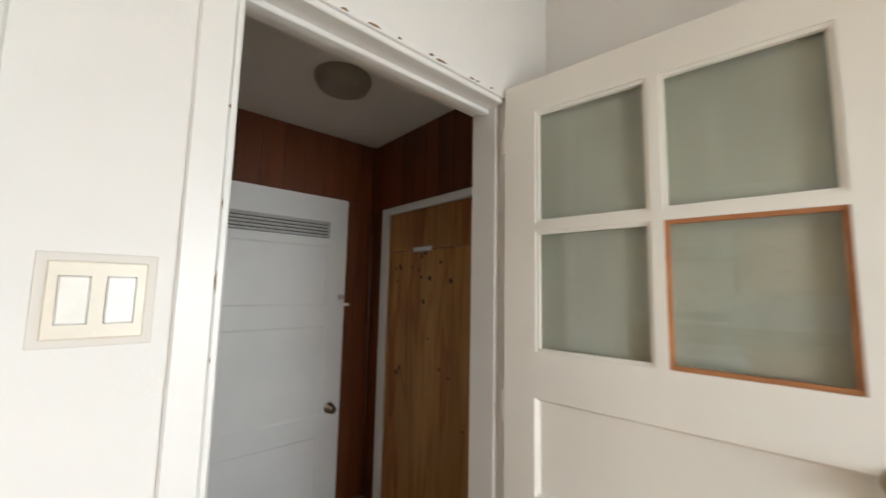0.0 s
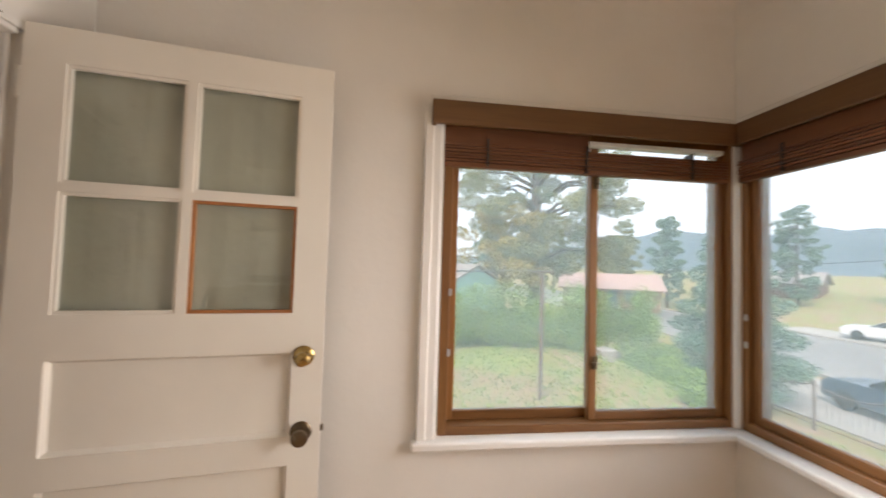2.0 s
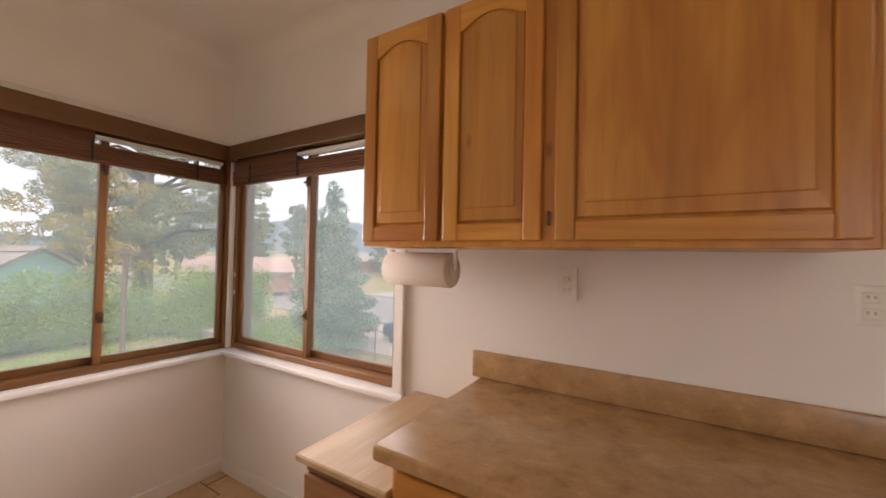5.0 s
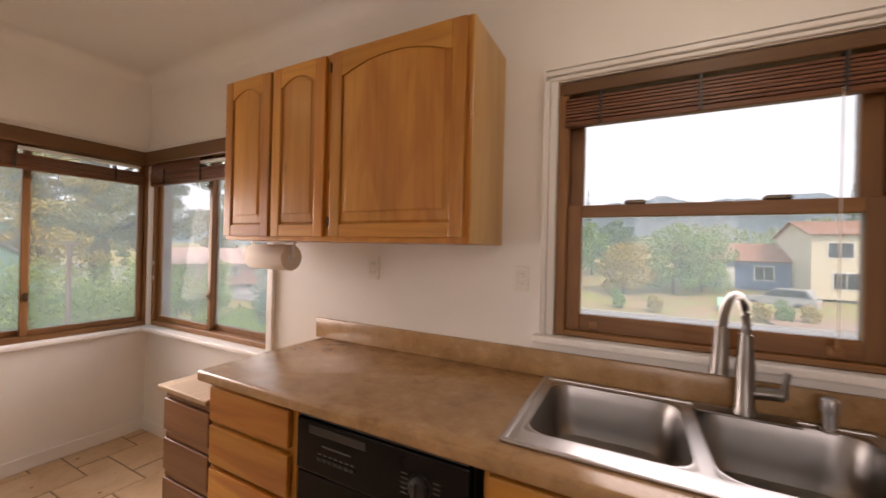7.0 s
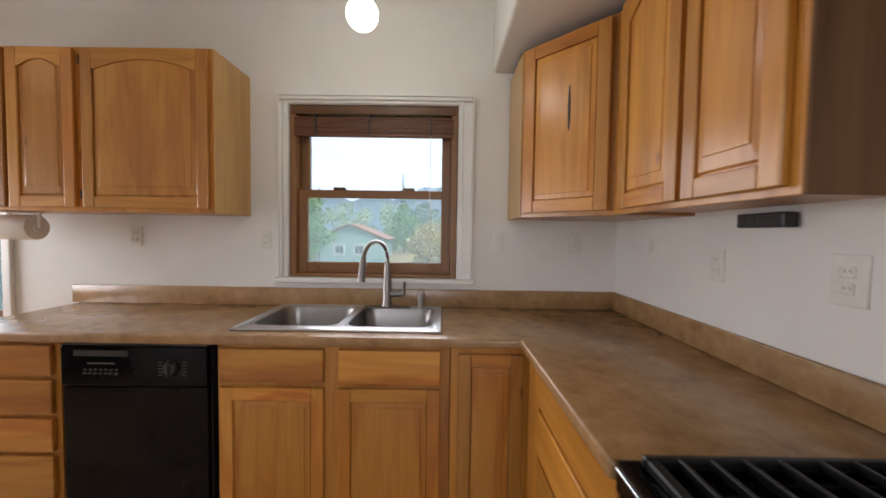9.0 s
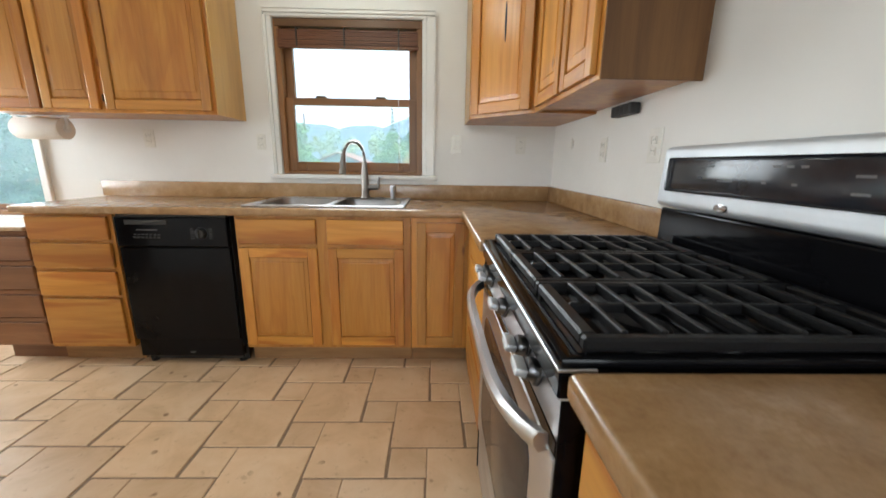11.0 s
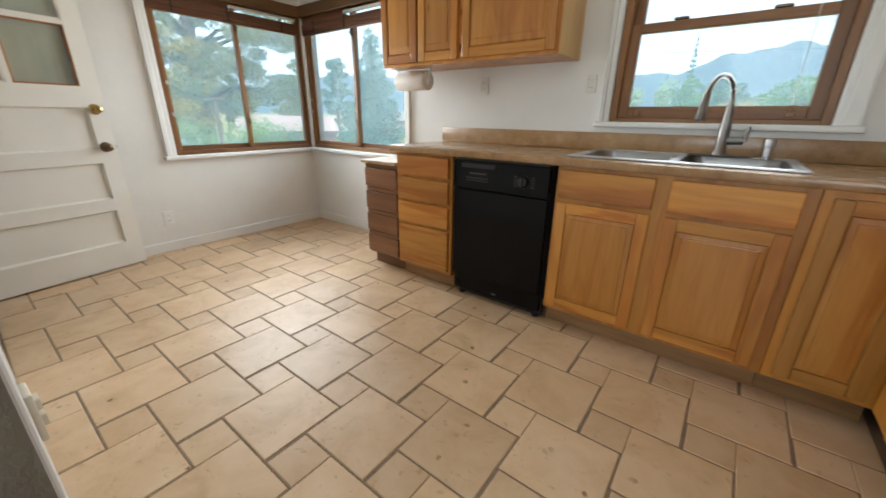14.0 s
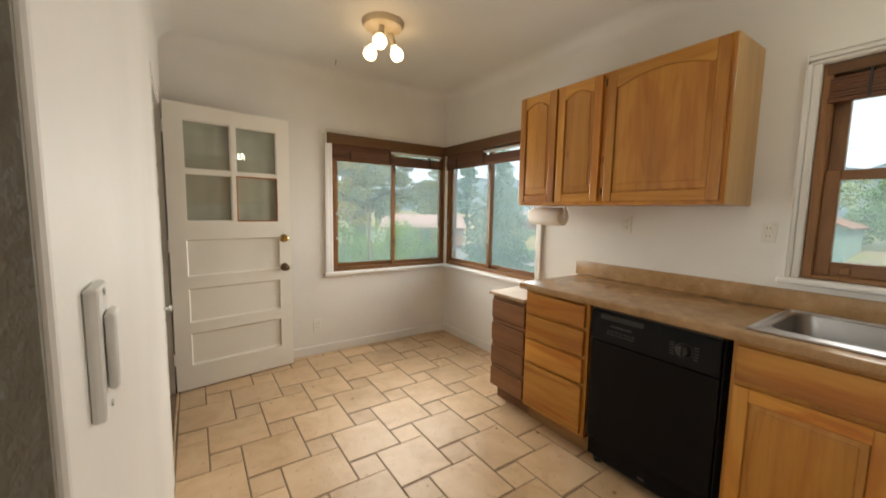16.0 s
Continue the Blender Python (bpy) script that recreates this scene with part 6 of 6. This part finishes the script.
# rounded shrubs by the far kerb
for k, (x, y) in enumerate(((-10.0, -33.2), (-11.3, -33.6), (-3.6, -33.4), (-1.0, -33.8), (-12.6, -33.4), (5.5, -33.2))):
    s = thing("shrub", (x, y, height(x, y) - 0.05), "small rounded garden shrub beside the street", "shrub", "street shrubs")
    me = leaf_mesh("foliage", [(0, 0, 0.5, 0.55, 0.5), (0.2, 0.1, 1.0 + 0.25 * (k % 2), 0.42, 0.45), (-0.2, 0, 0.8, 0.4, 0.4)], 1100, 0.09, 200 + k)
    me.materials.append(ELM if k % 2 else YELLOW)
    new("foliage", me).parent = s

# hedge along the yard
rh = random.Random(5)
cl = []
for i in range(170):
    y = 5.0 - i * 0.0765
    x = 9.9 + 0.25 * math.sin(i * 0.27) + rh.uniform(-0.45, 0.45)
    top_h = 1.55 + 0.16 * math.sin(i * 0.19) + rh.uniform(-0.3, 0.3)
    cl.append((x, y, 0.5 + rh.uniform(-0.15, 0.2), rh.uniform(0.3, 0.5), 0.5))
    cl.append((x + rh.uniform(-0.2, 0.2), y, top_h - 0.4, rh.uniform(0.16, 0.36), rh.uniform(0.3, 0.55)))
hg = thing("hedge", (0, 0, -0.80), "dense green leafy hedge along the yard", "hedge")
me = leaf_mesh("foliage", cl, 110000, 0.036, 31)
me.materials.append(HEDGE)
new("foliage", me).parent = hg
stems = bmesh.new()
for i in range(30):
    y = 5.0 - i * 0.42
    merge(stems, tube([(9.8 + rh.uniform(-0.3, 0.3), y, 0), (9.85, y + rh.uniform(-0.2, 0.2), 0.7), (9.9 + rh.uniform(-0.3, 0.3), y + rh.uniform(-0.3, 0.3), 1.3)], 0.03, 5, 0.01))
tagged(part("stems", stems, BARK, hg), "", "", "", "stuff")
for k, (x, y, s) in enumerate(((11.0, -8.6, 1.0), (12.8, -9.8, 1.1), (8.6, -7.0, 0.55), (6.6, -6.6, 0.45), (7.6, -6.9, 0.5), (5.4, -5.5, 0.35), (4.2, -8.4, 0.5), (2.6, -9.4, 0.5))):
    s_ = thing("shrub", (x, y, height(x, y) - 0.08), "low leafy shrub at the yard's edge", "shrub", "yard shrubs")
    me = leaf_mesh("foliage", [(0, 0, 0.4 * s, 0.8 * s, 0.5 * s), (0.5 * s, 0.3 * s, 0.7 * s, 0.6 * s, 0.45 * s), (-0.5 * s, -0.2 * s, 0.75 * s, 0.6 * s, 0.5 * s)], 4500, 0.04, 300 + k)
    me.materials.append(HEDGE)
    new("foliage", me).parent = s_
grass = leaf_mesh("grass", [(3 + 0.75 * i, -1.5 - 0.6 * j, height(3 + 0.75 * i, -1.5 - 0.6 * j) + 0.03, 0.5, 0.05) for i in range(9) for j in range(9)], 9000, 0.035, 77)
grass.materials.append(HEDGE)
tagged(new("grass", grass), "tufts of green grass in the yard", "grass", "", "stuff")
bw = bmesh.new()
for i in range(12):
    x0 = 8.8 + i * 0.5
    y0 = -5.9 - i * 0.36
    z = height(x0, y0)
    box(x0, x0 + 0.56, y0 - 0.12, y0 + 0.25, z - 0.3, z + 0.26, 0.02, 1, bw)
setting("garden_wall", bw, CONCRETE, "low concrete garden edging")

# clothesline post
cp_ = thing("clothesline_post", (5.67, -2.72, -0.76), "rusty steel T-shaped clothesline post on the lawn", "clothesline")
part("post", tube([(0, 0, 0), (0, 0, 2.1)], 0.035, 10), RUST, cp_)
part("crossbar", box(-0.45, 0.45, -0.025, 0.025, 2.1005, 2.14, 0.006), RUST, cp_)
for x in (-0.35, -0.1, 0.15, 0.4):
    part("line", tube([(x, 0, 2.142), (x - 0.5, 3, 2.05), (x - 1.0, 6, 2.12)], 0.004, 5), WIRE, cp_)

# iron fence below the yard
fn = thing("metal_fence", (0, -12.6, 0), "thin dark wrought-iron yard fence with scalloped panels", "fence")
for i in range(9):
    x0 = 2.5 + i * 1.7
    zb = height(x0, -12.6)
    part("post", box(x0 - 0.03, x0 + 0.03, -0.03, 0.03, zb - 0.05, zb + 1.45, 0.004), RUST, fn)
    if i < 8:
        top = [(x0 + 1.7 * k / 8, 0, zb + 1.35 - 0.16 * math.sin(math.pi * k / 8)) for k in range(9)]
        part("top_rail", tube(top, 0.018, 6), RUST, fn)
        part("bottom_rail", tube([(x0, 0, zb + 0.18), (x0 + 1.7, 0, zb + 0.18)], 0.014, 6), RUST, fn)
        for k in range(1, 11):
            xx = x0 + 1.7 * k / 11
            part("picket", tube([(xx, 0, zb + 0.18), (xx, 0, zb + 1.35 - 0.16 * math.sin(math.pi * k / 11))], 0.008, 4), RUST, fn)


# parked cars
def car(x, y, z, rz, paint_m, label, tall=0.0, L=4.5):
    o = thing("car", (x, y, z), label, "car", "", rz)
    hw = 0.88
    prof = [(-L / 2, 0.35), (-L / 2 + 0.02, 0.75), (-L / 2 + 0.25, 0.92), (-L * 0.18, 0.98 + tall * 0.3), (L * 0.33, 0.95 + tall * 0.4), (L / 2 - 0.05, 0.86 + tall * 0.4), (L / 2, 0.5), (L / 2 - 0.05, 0.3), (-L / 2 + 0.1, 0.25)]
    bm = outline(prof, -hw, hw)
    bmesh.ops.bevel(bm, geom=[e for e in bm.edges if abs(e.verts[0].co.y - e.verts[1].co.y) < 1e-4], offset=0.07, segments=2, affect="EDGES")
    part("body", bm, paint_m, o, "", True)
    zc = 0.97 + tall * 0.3
    e = L * 0.36 if tall == 0 else L * 0.46
    cab = [(-L * 0.2, zc), (-L * 0.04, 1.40 + tall), (L * 0.18 if tall == 0 else L * 0.38, 1.42 + tall), (e, zc)]
    bm = outline(cab, -hw + 0.12, hw - 0.12)
    bmesh.ops.bevel(bm, geom=list(bm.edges), offset=0.05, segments=2, affect="EDGES")
    part("cabin", bm, paint_m, o, "", True)
    g = [(-L * 0.175, zc + 0.04), (-L * 0.045, 1.34 + tall), (L * 0.16 if tall == 0 else L * 0.35, 1.35 + tall), (e - 0.14, zc + 0.04)]
    for s in (-1, 1):
        part("side_window", outline(g, s * (hw - 0.121), s * (hw - 0.108)), CARGLASS, o)
    t = bmesh.new()
    a = [t.verts.new(p) for p in ((-L * 0.2 - 0.012, -0.66, zc + 0.03), (-L * 0.2 - 0.012, 0.66, zc + 0.03), (-L * 0.05 - 0.012, 0.6, 1.36 + tall), (-L * 0.05 - 0.012, -0.6, 1.36 + tall))]
    f = t.faces.new(a)
    r = bmesh.ops.extrude_face_region(t, geom=[f])
    bmesh.ops.translate(t, vec=(0.02, 0, 0.0), verts=[q for q in r["geom"] if isinstance(q, bmesh.types.BMVert)])
    part("windscreen", t, CARGLASS, o)
    for wx in (-L * 0.31, L * 0.29):
        for s in (-1, 1):
            wh = part("wheel", turned(lathe([(0.2, -0.1), (0.32, -0.1), (0.335, -0.07), (0.335, 0.07), (0.32, 0.1), (0.2, 0.1)], 18), pose(wx, s * (hw - 0.08), 0.335, 90)), TYRE, o, "", True)
            part("rim", turned(lathe([(0.2, -0.09), (0.2, 0.09), (0.05, 0.095), (0, 0.096)], 14), pose(wx, s * (hw - 0.08), 0.335, 90)), STEEL_Z, wh, "", True)
    for s in (-0.62, 0.62):
        part("headlight", box(-L / 2 - 0.006, -L / 2 + 0.12, s - 0.14, s + 0.14, 0.66, 0.78, 0.02), CHROME, o)
        part("tail_light", box(L / 2 - 0.12, L / 2 + 0.006, s - 0.12, s + 0.12, 0.68, 0.8, 0.02), RED, o)
    return o


car(9.0, -16.0, -3.04, 172, CARBLUE, "blue-grey parked car beyond the yard fence")
car(20.6, -33.2, -2.93, 200, CARWHITE, "white parked car in a driveway across the street")
car(-12.9, -40.5, -2.9, 150, CARSILVER, "silver parked van-like car in a driveway", 0.35, 4.8)


# houses
def house(x, y, rz, w, d, h, rise, wall_m, roof_m, label, wins, base=None, over=0.4, doors=()):
    """Gable along local x; front faces local +y. wins: (x, z, w, h) on the front."""
    z = (height(x, y) if base is None else base) - 0.1
    o = thing("house", (x, y, z), label, "house", "", rz)
    bm = bmesh.new()
    pts = [(-d / 2, 0), (d / 2, 0), (d / 2, h), (0, h + rise), (-d / 2, h)]
    a = [bm.verts.new((-w / 2, py, pz)) for py, pz in pts]
    b = [bm.verts.new((w / 2, py, pz)) for py, pz in pts]
    bm.faces.new(a)
    bm.faces.new(b)
    for i in range(5):
        j = (i + 1) % 5
        bm.faces.new((a[i], a[j], b[j], b[i]))
    part("wall", bm, wall_m, o)
    sl = math.hypot(d / 2 + over, rise * (d / 2 + over) / (d / 2))
    an = math.degrees(math.atan2(rise, d / 2))
    for s in (1, -1):
        part("roof", turned(box(-w / 2 - over, w / 2 + over, 0, sl, 0.02, 0.16, 0.02), pose(0, 0, h + rise, -an, 0, 0) if s > 0 else pose(0, 0, h + rise, 0, 0, 180) @ pose(0, 0, 0, -an)), roof_m, o)
    for wx, wz, ww, wh in wins:
        fr = part("window", box(wx - ww / 2 - 0.08, wx + ww / 2 + 0.08, d / 2 - 0.02, d / 2 + 0.05, wz - 0.08, wz + wh + 0.08, 0.01), TRIM, o)
        part("pane", box(wx - ww / 2, wx - 0.03, d / 2 + 0.04, d / 2 + 0.06, wz, wz + wh), CARGLASS, fr)
        part("pane", box(wx + 0.03, wx + ww / 2, d / 2 + 0.04, d / 2 + 0.06, wz, wz + wh), CARGLASS, fr)
    for dx, dw_, dh, dm in doors:
        part("door", box(dx - dw_ / 2, dx + dw_ / 2, d / 2 - 0.02, d / 2 + 0.06, 0.1, dh, 0.01), dm, o)
    return o


house(-11.0, -51, 0, 9.0, 8, 2.9, 1.6, BLUEW, ROOF_R, "low blue house with red roof across the street", [(2.2, 1.0, 1.3, 1.2), (-2.4, 1.0, 1.4, 1.3)], -1.75, 0.5, ((0.4, 1.0, 2.2, WHITEPL),))
house(-19.2, -47, 0, 7.6, 9, 5.4, 1.3, YELW, ROOF_R, "two-storey yellow house across the street", [(2.0, 3.5, 1.5, 1.2), (-0.8, 3.5, 1.5, 1.2), (1.6, 0.9, 1.6, 1.3)], -1.9, 0.3)
gh_ = house(8.2, -46.5, 90, 7.0, 8.0, 2.9, 1.6, GREENW, ROOF_R, "single-storey grey-green gabled house across the street", [], -2.2, 0.4)
for wy in (-1.3, 1.0):
    fr = part("window", box(3.48, 3.55, wy - 0.62, wy + 0.62, 1.0, 2.2, 0.01), TRIM, gh_)
    for s in (-0.27, 0.27):
        part("pane", box(3.54, 3.56, wy + s - 0.23, wy + s + 0.23, 1.1, 2.1), CARGLASS, fr)
house(23.5, -3.6, 36, 5.0, 5.5, 1.75, 1.25, TEAL, ROOF_G, "low teal garage with grey roof behind the hedge", [], -1.55, 0.25)
house(38.0, -23.5, 62, 9, 7, 2.2, 1.3, BRICKW, ROOF_P, "low brick house with a faded pink roof", [(1.5, 0.9, 1.4, 1.0), (-2, 0.9, 1.4, 1.0)], -2.6, 0.5, ((-0.2, 1.0, 2.0, CARBLUE),))
house(45, -52, 30, 10, 8, 2.6, 1.4, BRICKW, ROOF_G, "distant brick house beyond the trees", [(1.5, 0.9, 1.4, 1.0)], -2.2, 0.5)

# mint garden chair across the street
ch = thing("garden_chair", (-8.2, -35.8, height(-8.2, -35.8)), "mint-green plastic garden chair on a lawn", "chair")
part("seat", box(-0.28, 0.28, -0.25, 0.28, 0.36, 0.42, 0.02), MINT, ch)
part("backrest", turned(box(-0.28, 0.28, -0.03, 0.03, 0, 0.65, 0.02), pose(0, -0.26, 0.42, 14)), MINT, ch)
for x in (-0.25, 0.25):
    part("armrest", box(x - 0.035, x + 0.035, -0.22, 0.28, 0.58, 0.62, 0.01), MINT, ch)
    for y in (-0.2, 0.24):
        part("leg", box(x - 0.025, x + 0.025, y - 0.025, y + 0.025, 0, 0.36, 0.005), MINT, ch)
st = thing("stop_sign", (33.0, -25.6, height(33, -25.6)), "small red octagonal road sign on a post", "road sign")
part("post", tube([(0, 0, 0), (0, 0, 2.0)], 0.04, 8), RUST, st)
part("board", turned(lathe([(0.42, -0.01), (0.42, 0.01)], 8), pose(-0.03, 0, 2.3, 0, 90, -30)), RED, st)
# utility pole and wires
up = thing("utility_pole", (11.5, -42.0, height(11.5, -42.0)), "tall plain wooden utility pole", "utility pole")
part("pole", tube([(0, 0, 0), (0, 0, 8.6)], 0.13, 8, 0.09), BARK, up)
for k, (a, b) in enumerate((((11.5, -42, 6.6), (70, -30, 7.0)), ((1.6, -2.1, 3.4), (11.5, -42, 7.6)), ((1.95, -2.1, 3.3), (15, -32, 7.0)), ((4, -14, 2.2), (60, -18, 2.0)), ((11.5, -42, 7.2), (-60, -44, 6.5)))):
    a, b = Vector(a), Vector(b)
    wr = thing("overhead_wire", a, "thin dark overhead wire outdoors", "wire", "overhead wires")
    part("wire", tube([(b - a) * (u / 10) + Vector((0, 0, -1.0 * math.sin(math.pi * u / 10))) for u in range(11)], 0.012, 5), WIRE, wr)

# mountains on the skyline
mb = bmesh.new()
rows = []
for i in range(161):
    az = radians(-75 + 165 * i / 160)
    h0 = 62 + 16 * math.sin(i * 0.11 + 0.6) + 5 * math.sin(i * 0.37) + 3 * math.sin(i * 0.93) + 1.5 * math.sin(i * 2.1)
    if i > 95:
        h0 *= max(0.35, 1 - (i - 95) * 0.012)
    rows.append([mb.verts.new((r * math.sin(az), -r * math.cos(az), h)) for r, h in ((330, -6), (420, h0 * 0.45 + 4 * math.sin(i * 0.8)), (520, h0 * 0.8 + 3 * math.sin(i * 1.3)), (600, h0), (760, -8))])
for a, b in zip(rows, rows[1:]):
    for j in range(4):
        mb.faces.new((a[j], b[j], b[j + 1], a[j + 1]))
setting("backdrop", mb, MOUNT, "forested mountain ridge with blue haze in its colour", True)
